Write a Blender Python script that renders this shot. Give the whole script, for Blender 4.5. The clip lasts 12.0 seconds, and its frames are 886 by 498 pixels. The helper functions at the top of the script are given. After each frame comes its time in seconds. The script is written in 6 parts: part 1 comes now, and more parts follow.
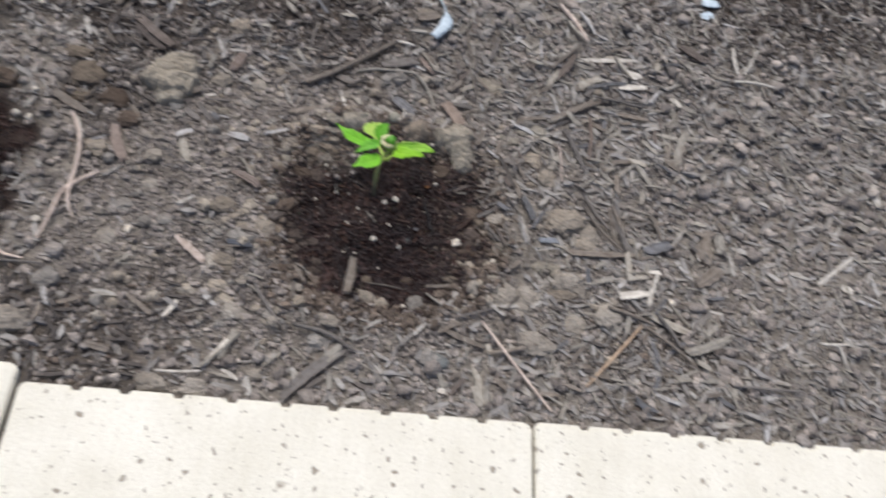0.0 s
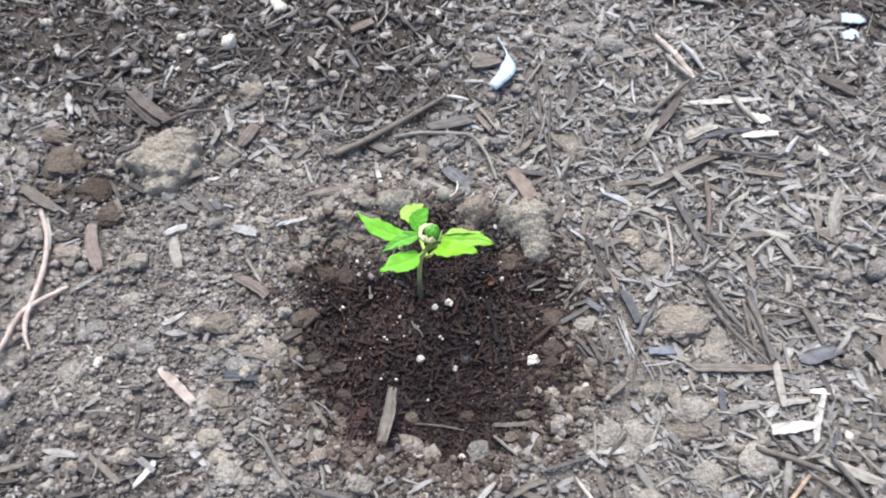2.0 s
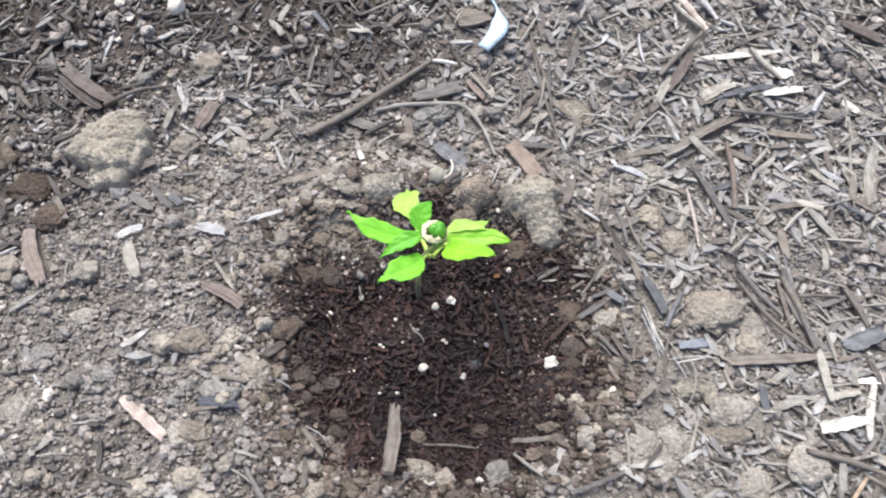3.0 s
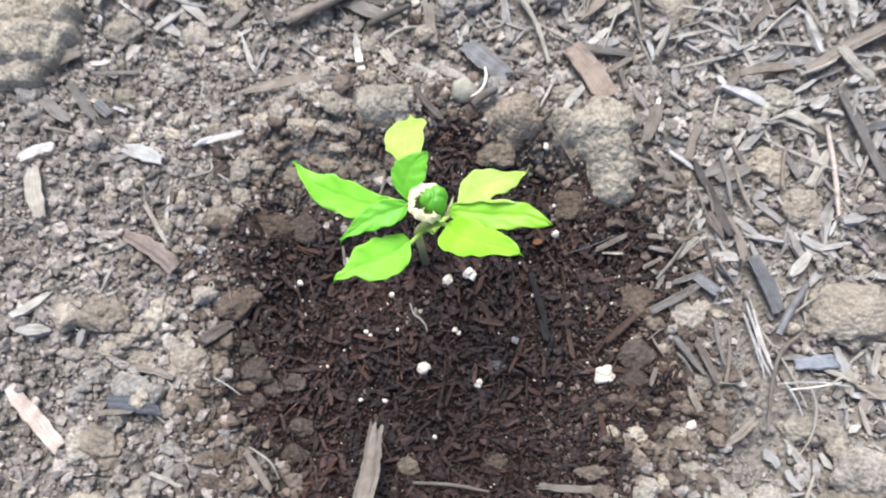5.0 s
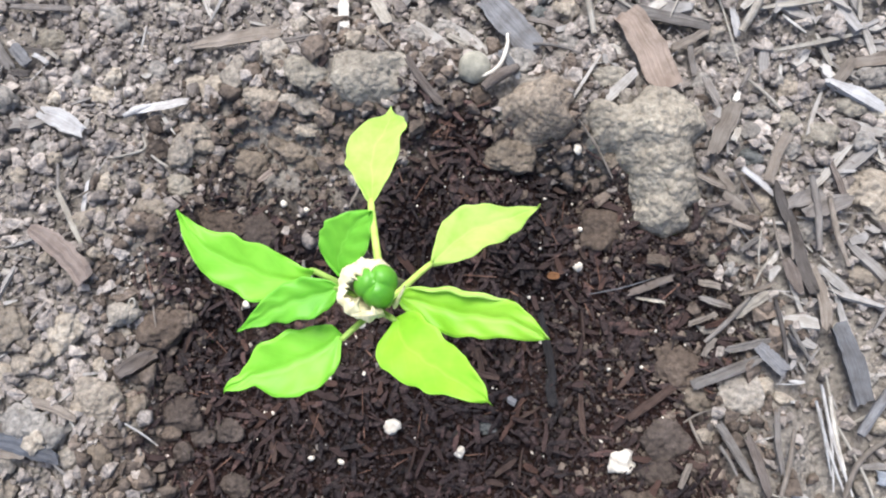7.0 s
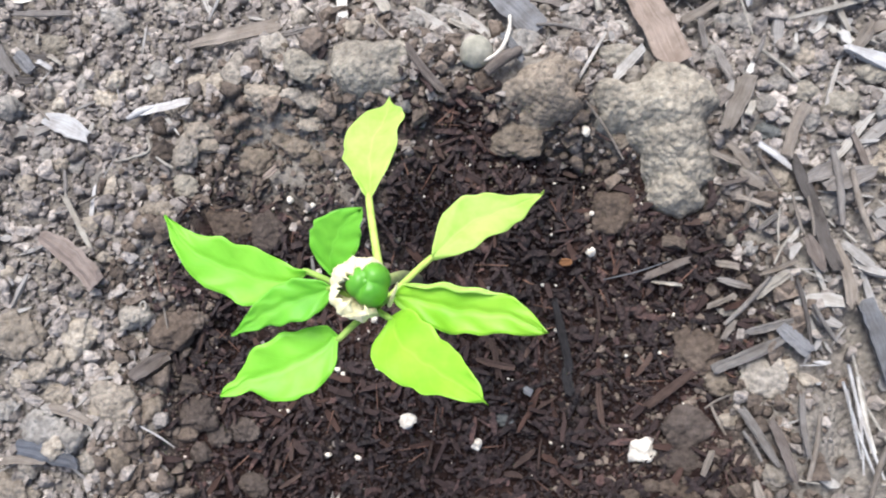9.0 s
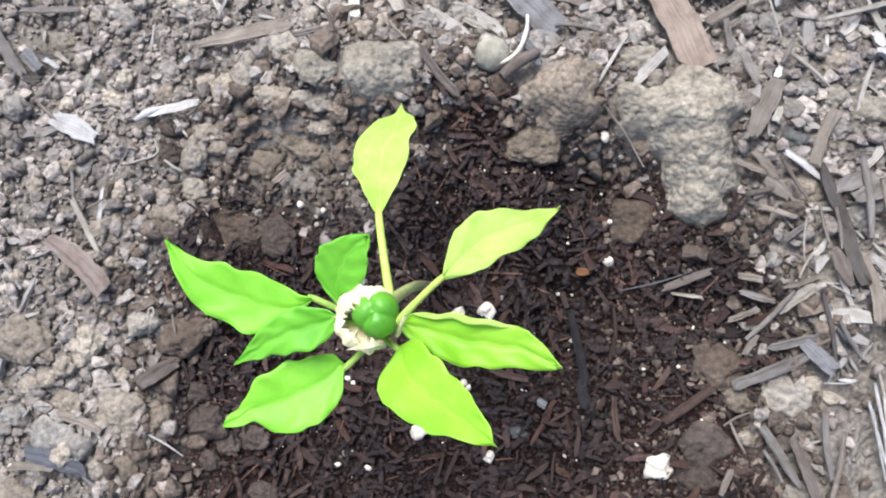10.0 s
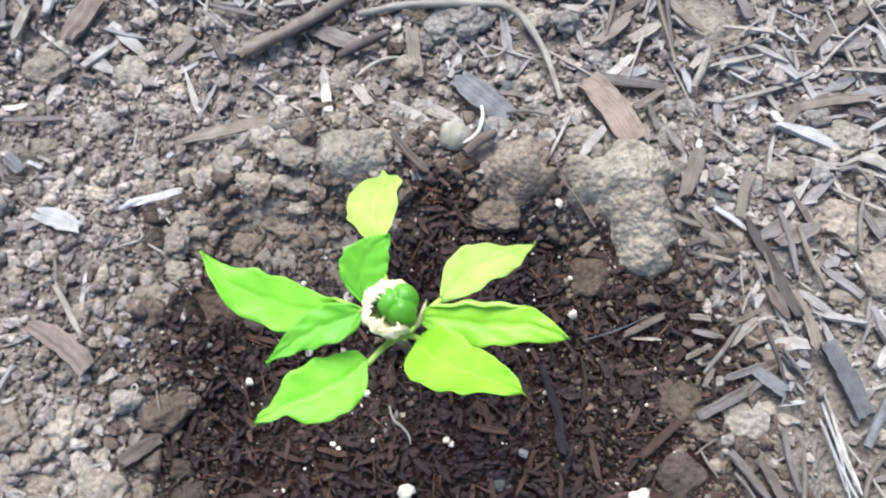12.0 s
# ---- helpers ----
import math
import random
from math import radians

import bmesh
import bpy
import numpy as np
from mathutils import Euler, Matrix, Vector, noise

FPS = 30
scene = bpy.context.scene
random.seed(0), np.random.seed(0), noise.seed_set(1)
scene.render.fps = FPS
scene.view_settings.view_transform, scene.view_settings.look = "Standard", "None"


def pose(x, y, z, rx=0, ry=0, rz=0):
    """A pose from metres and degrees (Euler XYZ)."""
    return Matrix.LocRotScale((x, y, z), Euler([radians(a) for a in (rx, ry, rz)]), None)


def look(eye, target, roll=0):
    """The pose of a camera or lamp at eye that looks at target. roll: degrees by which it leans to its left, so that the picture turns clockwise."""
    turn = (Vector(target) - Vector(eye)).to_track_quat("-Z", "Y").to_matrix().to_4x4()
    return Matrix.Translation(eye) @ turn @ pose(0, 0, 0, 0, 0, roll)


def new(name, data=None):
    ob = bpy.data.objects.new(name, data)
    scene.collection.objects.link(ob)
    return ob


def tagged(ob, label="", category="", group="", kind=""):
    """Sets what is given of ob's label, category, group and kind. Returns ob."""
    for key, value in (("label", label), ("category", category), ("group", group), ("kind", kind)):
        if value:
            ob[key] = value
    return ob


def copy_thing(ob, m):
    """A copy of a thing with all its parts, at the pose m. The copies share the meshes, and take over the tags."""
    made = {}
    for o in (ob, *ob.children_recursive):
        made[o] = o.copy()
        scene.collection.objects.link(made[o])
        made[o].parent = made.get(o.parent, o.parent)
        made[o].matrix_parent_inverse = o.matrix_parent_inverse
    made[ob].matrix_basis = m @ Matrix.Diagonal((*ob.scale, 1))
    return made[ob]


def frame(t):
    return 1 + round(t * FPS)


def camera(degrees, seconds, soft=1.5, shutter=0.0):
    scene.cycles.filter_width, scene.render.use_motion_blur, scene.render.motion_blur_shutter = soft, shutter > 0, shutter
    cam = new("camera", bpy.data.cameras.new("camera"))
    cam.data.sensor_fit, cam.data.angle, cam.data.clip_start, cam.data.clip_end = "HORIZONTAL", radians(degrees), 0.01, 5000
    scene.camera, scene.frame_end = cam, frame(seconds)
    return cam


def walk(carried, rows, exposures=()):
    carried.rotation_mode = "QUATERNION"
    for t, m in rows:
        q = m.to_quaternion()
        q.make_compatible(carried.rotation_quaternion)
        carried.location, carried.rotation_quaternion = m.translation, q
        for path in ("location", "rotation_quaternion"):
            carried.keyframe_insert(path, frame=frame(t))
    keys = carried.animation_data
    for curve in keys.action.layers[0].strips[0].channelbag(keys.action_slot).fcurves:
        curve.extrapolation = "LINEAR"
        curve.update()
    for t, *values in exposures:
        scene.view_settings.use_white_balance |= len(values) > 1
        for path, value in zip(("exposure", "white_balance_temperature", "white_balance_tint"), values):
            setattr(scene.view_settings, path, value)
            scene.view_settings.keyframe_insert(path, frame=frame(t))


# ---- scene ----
cam = camera(59.3, 12.0, soft=1.95, shutter=0.33)
PATH = [
    (0, (-0.002, -0.023, 0.624), (0.187, 0.913, -1.134), 16.5),
    (0.3, (-0.014, -0.022, 0.633), (0.015, 0.947, -1.117), 8.7),
    (0.5, (-0.002, -0.017, 0.628), (0.04, 0.937, -1.129), 7.2),
    (1, (-0.014, 0.047, 0.592), (0.079, 1.034, -1.145), 7.6),
    (1.2, (-0.006, 0.067, 0.582), (0.02, 1.054, -1.158), 3.3),
    (1.5, (0.006, 0.083, 0.563), (0.054, 1.068, -1.177), 4.2),
    (2, (0.023, 0.104, 0.484), (-0.021, 1.147, -1.222), 1.8),
    (2.5, (0.016, 0.14, 0.44), (-0.008, 1.095, -1.316), 1.6),
    (3, (-0.003, 0.16, 0.437), (0.059, 1.099, -1.328), 4.5),
    (3.2, (-0.012, 0.171, 0.426), (0.032, 1.098, -1.346), 4.6),
    (4.8, (0.015, 0.242, 0.343), (-0.049, 0.984, -1.513), -0.8),
    (5, (0.021, 0.257, 0.324), (-0.072, 0.903, -1.566), -3.3),
    (5.5, (0.029, 0.288, 0.303), (-0.102, 0.78, -1.631), -9.3),
    (6, (0.036, 0.31, 0.283), (-0.116, 0.657, -1.681), -16.3),
    (6.5, (0.037, 0.326, 0.271), (-0.171, 0.66, -1.69), -23.7),
    (7, (0.0338, 0.3276, 0.2609), (-0.1603, 0.704, -1.6938), -17.25),
    (7.2, (0.038, 0.328, 0.26), (-0.186, 0.721, -1.688), -20.3),
    (8.8, (0.04, 0.327, 0.252), (-0.204, 0.687, -1.7), -24.6),
    (9, (0.041, 0.332, 0.256), (-0.231, 0.654, -1.699), -32.2),
    (9.5, (0.0414, 0.3364, 0.2468), (-0.2639, 0.5413, -1.7191), -48.61),
    (10, (0.04, 0.343, 0.251), (-0.267, 0.602, -1.708), -41.2),
    (10.5, (0.0367, 0.3364, 0.2468), (-0.2671, 0.5758, -1.7154), -43.86),
    (11, (0.0375, 0.3275, 0.2532), (-0.2351, 0.7722, -1.6776), -23.49),
    (11.5, (0.0358, 0.3021, 0.251), (-0.1124, 0.9365, -1.6399), -6.41),
    (12, (0.026, 0.301, 0.263), (-0.11, 1.006, -1.604), -6.6),
]
# the lens opens up as the camera nears the dark soil
EXPOSURES = [(0, 0.17, 6300, 9), (0.4, 0.17, 6250, 6), (1.0, 0.22, 6000, 8), (1.5, 0.61, 5950, 7), (2.0, 0.92, 5950, 7), (2.5, 0.98, 6000, 7), (3, 1.04, 6100, 7), (4.8, 1.17, 6100, 7), (5.5, 1.17, 6150, 7), (6.3, 1.12, 6100, 7), (7, 1.09, 6100, 8), (10.5, 1.12, 6000, 8), (12, 1.15, 5900, 6)]
walk(cam, [(t, look(eye, target, roll)) for t, eye, target, roll in PATH], EXPOSURES)


# ---- sky and light: bright overcast, softly from the far side ----
world = bpy.data.worlds.new("sky")
scene.world = world
world.use_nodes = True
wn = world.node_tree
sky = wn.nodes.new("ShaderNodeTexSky")
sky.sky_type, sky.sun_disc = "NISHITA", False
sky.sun_elevation, sky.sun_rotation = radians(62), radians(-20)
sky.air_density, sky.dust_density, sky.ozone_density = 0.6, 4.0, 0.3
wn.links.new(sky.outputs[0], wn.nodes["Background"].inputs[0])
wn.nodes["Background"].inputs[1].default_value = 0.15
sun = new("sun", bpy.data.lights.new("sun", "SUN"))
sun.data.energy, sun.data.angle, sun.data.color = 1.5, radians(30), (1.0, 0.985, 0.96)
sun.matrix_world = look((-0.8, 1.9, 4.0), (0, 0.3, 0))

# ---- materials ----


def material(name, rough=0.9, spec=0.2):
    m = bpy.data.materials.new(name)
    m.use_nodes = True
    b = m.node_tree.nodes["Principled BSDF"]
    b.inputs["Roughness"].default_value = rough
    b.inputs["Specular IOR Level"].default_value = spec
    return m, m.node_tree, b


def node(nt, kind, links=(), **values):
    n = nt.nodes.new("ShaderNode" + kind)
    for key, v in values.items():
        n.inputs[key.replace("_", " ")].default_value = v
    for key, out in links:
        nt.links.new(out, n.inputs[key])
    return n


def ramp(nt, fac, *stops):
    n = nt.nodes.new("ShaderNodeValToRGB")
    e = n.color_ramp.elements
    while len(e) < len(stops):
        e.new(0.5)
    for k, (p, c) in zip(e, stops):
        k.position, k.color = p, (*c, 1)
    nt.links.new(fac, n.inputs[0])
    return n.outputs[0]


def mix(nt, fac, a, b, how="MIX"):
    n = nt.nodes.new("ShaderNodeMix")
    n.data_type, n.blend_type = "RGBA", how
    for socket, v in ((n.inputs[0], fac), (n.inputs[6], a), (n.inputs[7], b)):
        if isinstance(v, bpy.types.NodeSocket):
            nt.links.new(v, socket)
        else:
            socket.default_value = v if isinstance(v, float) else (*v, 1)
    return n.outputs[2]


def noise_at(nt, vec, scale, detail=4.0, rough=0.6):
    return node(nt, "TexNoise", [("Vector", vec)], Scale=scale, Detail=detail, Roughness=rough).outputs[0]


def bump(nt, b, height, strength, distance):
    n = node(nt, "Bump", [("Height", height)], Strength=strength, Distance=distance)
    nt.links.new(n.outputs[0], b.inputs["Normal"])


EARTH = ((0.2, (0.175, 0.164, 0.15)), (0.42, (0.262, 0.248, 0.229)), (0.6, (0.335, 0.321, 0.298)), (0.8, (0.42, 0.405, 0.38)))
PEAT = ((0.25, (0.0135, 0.009, 0.0088)), (0.5, (0.031, 0.0192, 0.0178)), (0.72, (0.057, 0.0355, 0.032)))


def earth_material(name, tone=(1, 1, 1), attribute=False, islands=False, peat=False):
    m, nt, b = material(name, 0.55 if peat else 0.95, 0.45 if peat else 0.12)
    pos = node(nt, "NewGeometry").outputs["Position"]
    mid, fine = noise_at(nt, pos, 38, 5), noise_at(nt, pos, 420, 4, 0.7)
    col = ramp(nt, mid, *(PEAT if peat else EARTH))
    dark = ramp(nt, mid, *PEAT)
    grain = ramp(nt, fine, (0.25, (0.5, 0.48, 0.46)), (0.5, (1, 1, 1)), (0.75, (1.45, 1.45, 1.45)))
    if attribute:
        a = node(nt, "Attribute")
        a.attribute_name = "peat"
        col = mix(nt, a.outputs["Fac"], col, dark)
    if islands:
        r = node(nt, "NewGeometry").outputs["Random Per Island"]
        col = mix(nt, 1.0, col, ramp(nt, r, (0.0, (0.62, 0.6, 0.58)), (0.25, (0.86, 0.84, 0.82)), (0.6, (1.0, 0.98, 0.96)), (0.85, (1.6, 1.5, 1.4) if peat else (1.25, 1.22, 1.18)), (1.0, (2.8, 2.5, 2.3) if peat else (1.55, 1.51, 1.45))), "MULTIPLY")
    else:
        r = node(nt, "ObjectInfo").outputs["Random"]
        col = mix(nt, 1.0, col, ramp(nt, r, (0.0, (0.85, 0.83, 0.8)), (1.0, (1.15, 1.14, 1.12))), "MULTIPLY")
    col = mix(nt, 1.0, col, grain, "MULTIPLY")
    col = mix(nt, 1.0, col, tone, "MULTIPLY")
    nt.links.new(col, b.inputs["Base Color"])
    lumps = node(nt, "TexVoronoi", [("Vector", pos)], Scale=520.0).outputs["Distance"]
    relief = nt.nodes.new("ShaderNodeMath")
    relief.operation = "SUBTRACT"
    nt.links.new(noise_at(nt, pos, 500, 6, 0.75), relief.inputs[0])
    nt.links.new(lumps, relief.inputs[1])
    bump(nt, b, relief.outputs[0], 0.8, 0.0016)
    return m


WOOD = {
    "tan": (0.205, 0.181, 0.156), "grey": (0.175, 0.163, 0.153), "slate": (0.15, 0.153, 0.162), "rose": (0.25, 0.205, 0.18), "dusk": (0.085, 0.092, 0.108), "cocoa": (0.062, 0.042, 0.035), "russet": (0.06, 0.035, 0.028), "peat": (0.042, 0.028, 0.026), "dark": (0.085, 0.077, 0.072),
    "black": (0.02, 0.019, 0.02), "umber": (0.14, 0.12, 0.108), "cinnamon": (0.215, 0.175, 0.148), "cream": (0.345, 0.325, 0.285),
    "white": (0.44, 0.435, 0.43), "pink": (0.58, 0.49, 0.43), "blue": (0.5, 0.6, 0.66), "bone": (0.6, 0.575, 0.52), "amber": (0.46, 0.35, 0.25), "steel": (0.26, 0.285, 0.32), "rust": (0.15, 0.075, 0.035),
}


def wood_material(name, base=None):
    m, nt, b = material(name, 0.85, 0.2)
    uv = node(nt, "UVMap").outputs[0]
    stretched = node(nt, "Mapping", [("Vector", uv)], Scale=(14.0, 1.2, 1.0)).outputs[0]
    if base is None:
        r = node(nt, "NewGeometry").outputs["Random Per Island"]
        hue = ramp(nt, r, (0.0, WOOD["umber"]), (0.05, (0.19, 0.177, 0.165)), (0.16, (0.25, 0.236, 0.22)), (0.38, (0.27, 0.262, 0.255)), (0.54, (0.315, 0.301, 0.281)), (0.78, (0.355, 0.337, 0.31)), (0.92, (0.43, 0.41, 0.37)), (0.99, WOOD["white"]))
        shift = node(nt, "CombineXYZ", [("Z", r)]).outputs[0]
    else:
        r = node(nt, "ObjectInfo").outputs["Random"]
        shift = node(nt, "CombineXYZ", [("Z", r)]).outputs[0]
        hue = mix(nt, 1.0, base, ramp(nt, r, (0.0, (0.8, 0.8, 0.8)), (1.0, (1.2, 1.18, 1.15))), "MULTIPLY")
    shift9 = node(nt, "VectorMath", [(0, shift)])
    shift9.operation = "SCALE"
    shift9.inputs["Scale"].default_value = 40.0
    where = node(nt, "VectorMath", [(0, stretched), (1, shift9.outputs[0])]).outputs[0]
    grain = noise_at(nt, where, 1.3, 5, 0.65)
    pos = node(nt, "NewGeometry").outputs["Position"]
    stain = ramp(nt, noise_at(nt, pos, 160, 4), (0.3, (0.62, 0.58, 0.54)), (0.6, (1.1, 1.1, 1.1)))
    col = mix(nt, 1.0, hue, ramp(nt, grain, (0.3, (0.7, 0.68, 0.65)), (0.55, (1, 1, 1)), (0.75, (1.2, 1.19, 1.17))), "MULTIPLY")
    col = mix(nt, 0.8, col, stain, "MULTIPLY")
    nt.links.new(col, b.inputs["Base Color"])
    bump(nt, b, grain, 0.45, 0.0006)
    return m


M_GROUND = earth_material("garden_soil", tone=(0.72, 0.685, 0.645), attribute=True)
M_CRUMB = earth_material("soil_crumb", tone=(1.05, 1.0, 0.985), islands=True)
M_MOIST_AND_DARK = earth_material("moist_and_dark_crumb", tone=(0.54, 0.465, 0.415), islands=True)
M_PEAT = earth_material("potting_soil_bits", islands=True, peat=True)
TONES = {"pale": (1.24, 1.15, 1.02), "tan": (1.02, 0.97, 0.9), "brown": (0.36, 0.295, 0.255), "mud": (0.27, 0.23, 0.215), "grey": (0.92, 0.91, 0.9), "slate": (0.5, 0.55, 0.58), "dun": (0.55, 0.48, 0.41), "fawn": (0.92, 0.845, 0.75), "olive": (1.02, 0.985, 0.89), "chalk": (1.16, 1.1, 0.97), "loam": (0.86, 0.76, 0.655), "sand": (1.08, 1.04, 0.94)}
M_CLOD = {k: earth_material("clod_" + k, tone=v) for k, v in TONES.items()}
M_WOOD = {k: wood_material("wood_" + k, v) for k, v in WOOD.items()}
M_MULCH = wood_material("wood_mulch")


def plain_material(name, dark, light, rough=0.6, scale=300, depth=0.0006, spec=0.3):
    m, nt, b = material(name, rough, spec)
    pos = node(nt, "NewGeometry").outputs["Position"]
    n = noise_at(nt, pos, scale, 4)
    nt.links.new(ramp(nt, n, (0.3, dark), (0.65, light)), b.inputs["Base Color"])
    bump(nt, b, n, 0.5, depth)
    return m


M_PERLITE = plain_material("perlite", (0.5, 0.44, 0.35), (0.78, 0.715, 0.6), 0.9, 420, 0.0014)
M_PEBBLE = plain_material("pebble", (0.2, 0.19, 0.15), (0.36, 0.34, 0.27), 0.75, 260, 0.0004)
M_PETAL = plain_material("dried_petal", (0.58, 0.5, 0.26), (0.78, 0.73, 0.49), 0.7, 500)
M_PLASTIC = plain_material("weathered_plastic", (0.36, 0.44, 0.49), (0.56, 0.65, 0.7), 0.5, 200)
M_FIBRE = plain_material("potting_fibre", (0.06, 0.03, 0.022), (0.2, 0.11, 0.075), 0.8, 150)
M_MAIN_STEM = plain_material("green_stem_brown_at_its_foot", (0.36, 0.41, 0.15), (0.5, 0.56, 0.22), 0.6, 250)
nt = M_MAIN_STEM.node_tree
foot_fade = node(nt, "MapRange", [("Value", node(nt, "SeparateXYZ", [("Vector", node(nt, "NewGeometry").outputs["Position"])]).outputs[2])], From_Min=0.005, From_Max=0.035)
stem_in = nt.nodes["Principled BSDF"].inputs["Base Color"]
nt.links.new(mix(nt, foot_fade.outputs[0], (0.2, 0.185, 0.11), stem_in.links[0].from_socket), stem_in)
M_STEM = plain_material("green_stem", (0.17, 0.3, 0.04), (0.34, 0.5, 0.1), 0.5, 250)
M_PALE_STEM = plain_material("pale_stem", (0.33, 0.52, 0.08), (0.5, 0.62, 0.14), 0.5, 250)
M_OLD_STEM = plain_material("brown_stem", (0.14, 0.12, 0.05), (0.24, 0.2, 0.09), 0.7, 250)
M_FRUIT = plain_material("green_fruit", (0.06, 0.24, 0.012), (0.12, 0.35, 0.025), 0.4, 120, 0.0002, 0.4)


def leaf_material(name, deep, bright, glow):
    """Thin living leaf: two greens, pale midrib and side veins, light passing through."""
    m, nt, b = material(name, 0.42, 0.35)
    uv = node(nt, "UVMap").outputs[0]
    sep = node(nt, "SeparateXYZ", [("Vector", uv)])
    pos = node(nt, "NewGeometry").outputs["Position"]
    blotch = noise_at(nt, pos, 110, 3)
    col = ramp(nt, blotch, (0.35, deep), (0.65, bright))

    def m2(op, a, c):
        n = nt.nodes.new("ShaderNodeMath")
        n.operation = op
        for s, v in zip(n.inputs, (a, c)):
            if isinstance(v, float):
                s.default_value = v
            else:
                nt.links.new(v, s)
        return n.outputs[0]

    side = m2("ABSOLUTE", sep.outputs["X"], 0.0)
    rib = m2("LESS_THAN", side, 0.045)
    slant = m2("SUBTRACT", m2("MULTIPLY", sep.outputs["Y"], 7.0), m2("MULTIPLY", side, 2.2))
    saw = m2("ABSOLUTE", m2("SUBTRACT", m2("FRACT", slant, 0.0), 0.5), 0.0)
    vein = m2("MULTIPLY", m2("LESS_THAN", saw, 0.035), 0.08)
    margin = m2("MULTIPLY", m2("GREATER_THAN", side, 0.955), 0.4)
    fac = m2("MAXIMUM", m2("MAXIMUM", m2("MULTIPLY", rib, 0.22), margin), vein)
    col = mix(nt, fac, col, tuple(min(1, c * 1.25 + 0.05) for c in bright))
    nt.links.new(col, b.inputs["Base Color"])
    bump(nt, b, m2("ADD", saw, m2("MULTIPLY", blotch, 3.0)), 0.07, 0.0008)
    tr = node(nt, "BsdfTranslucent")
    nt.links.new(mix(nt, 1.0, col, glow, "MULTIPLY"), tr.inputs[0])
    mx = node(nt, "MixShader", [(1, b.outputs[0]), (2, tr.outputs[0])])
    mx.inputs[0].default_value = 0.38
    nt.links.new(mx.outputs[0], nt.nodes["Material Output"].inputs[0])
    return m


M_LEAF = leaf_material("leaf_green", (0.235, 0.6, 0.037), (0.32, 0.7, 0.065), (1.35, 1.25, 0.9))
M_LEAF_SUN = leaf_material("leaf_sunny_green", (0.275, 0.585, 0.032), (0.375, 0.68, 0.055), (1.4, 1.2, 0.85))
M_LEAF_DEEP = leaf_material("leaf_deep_green", (0.165, 0.5, 0.033), (0.23, 0.59, 0.05), (1.3, 1.2, 0.9))
M_LEAF_YELLOW = leaf_material("leaf_yellow_green", (0.4, 0.62, 0.1), (0.535, 0.71, 0.18), (1.25, 1.2, 0.95))
M_LEAF_UNDER = leaf_material("leaf_underside", (0.4, 0.64, 0.1), (0.5, 0.7, 0.17), (1.25, 1.2, 0.95))
M_LEAF_OLD = leaf_material("leaf_soft_green", (0.19, 0.42, 0.12), (0.29, 0.53, 0.2), (1.1, 1.1, 0.9))


def stone_material():
    """Pale cast stone: faint long streaks, fine sand and uneven pits of many sizes."""
    m, nt, b = material("cast_stone", 0.9, 0.2)
    pos = node(nt, "NewGeometry").outputs["Position"]
    col = ramp(nt, noise_at(nt, pos, 14, 5), (0.3, (0.735, 0.705, 0.595)), (0.7, (0.85, 0.825, 0.72)))
    fine = noise_at(nt, pos, 300, 5, 0.7)
    col = mix(nt, 1.0, col, ramp(nt, fine, (0.3, (0.92, 0.91, 0.9)), (0.6, (1.02, 1.02, 1.02))), "MULTIPLY")
    along = node(nt, "Mapping", [("Vector", pos)], Scale=(90.0, 7.0, 7.0)).outputs[0]
    streak = noise_at(nt, along, 1.0, 4, 0.65)
    col = mix(nt, 1.0, col, ramp(nt, streak, (0.25, (0.95, 0.945, 0.93)), (0.6, (1.0, 1.0, 1.0))), "MULTIPLY")
    wobble = node(nt, "TexNoise", [("Vector", pos)], Scale=120.0, Detail=3.0).outputs["Color"]
    small = node(nt, "VectorMath", [(0, wobble)])
    small.operation = "SCALE"
    small.inputs["Scale"].default_value = 0.012
    where = node(nt, "VectorMath", [(0, pos), (1, small.outputs[0])]).outputs[0]
    total = None
    for scale, few, wide in ((48.0, 0.82, 1.6), (115.0, 0.72, 1.5), (260.0, 0.72, 1.5)):
        v = node(nt, "TexVoronoi", [("Vector", where)], Scale=scale)
        sep = node(nt, "SeparateXYZ", [("Vector", v.outputs["Color"])])
        reach = node(nt, "Math", [(0, sep.outputs[0])])
        reach.operation = "SUBTRACT"
        reach.inputs[1].default_value = few
        grown = node(nt, "Math", [(0, reach.outputs[0])])
        grown.operation = "MULTIPLY"
        grown.inputs[1].default_value = wide
        inside = node(nt, "Math", [(0, grown.outputs[0]), (1, v.outputs["Distance"])])
        inside.operation = "SUBTRACT"
        pit = ramp(nt, inside.outputs[0], (0.0, (0, 0, 0)), (0.12, (1, 1, 1)))
        total = pit if total is None else mix(nt, 1.0, total, pit, "LIGHTEN")
    col = mix(nt, total, col, (0.33, 0.29, 0.23))
    nt.links.new(col, b.inputs["Base Color"])
    bump(nt, b, mix(nt, total, fine, (0, 0, 0)), 0.5, 0.002)
    return m


M_STONE = stone_material()

# ---- shape of the ground ----
TABLE = np.random.RandomState(5).rand(256, 256)


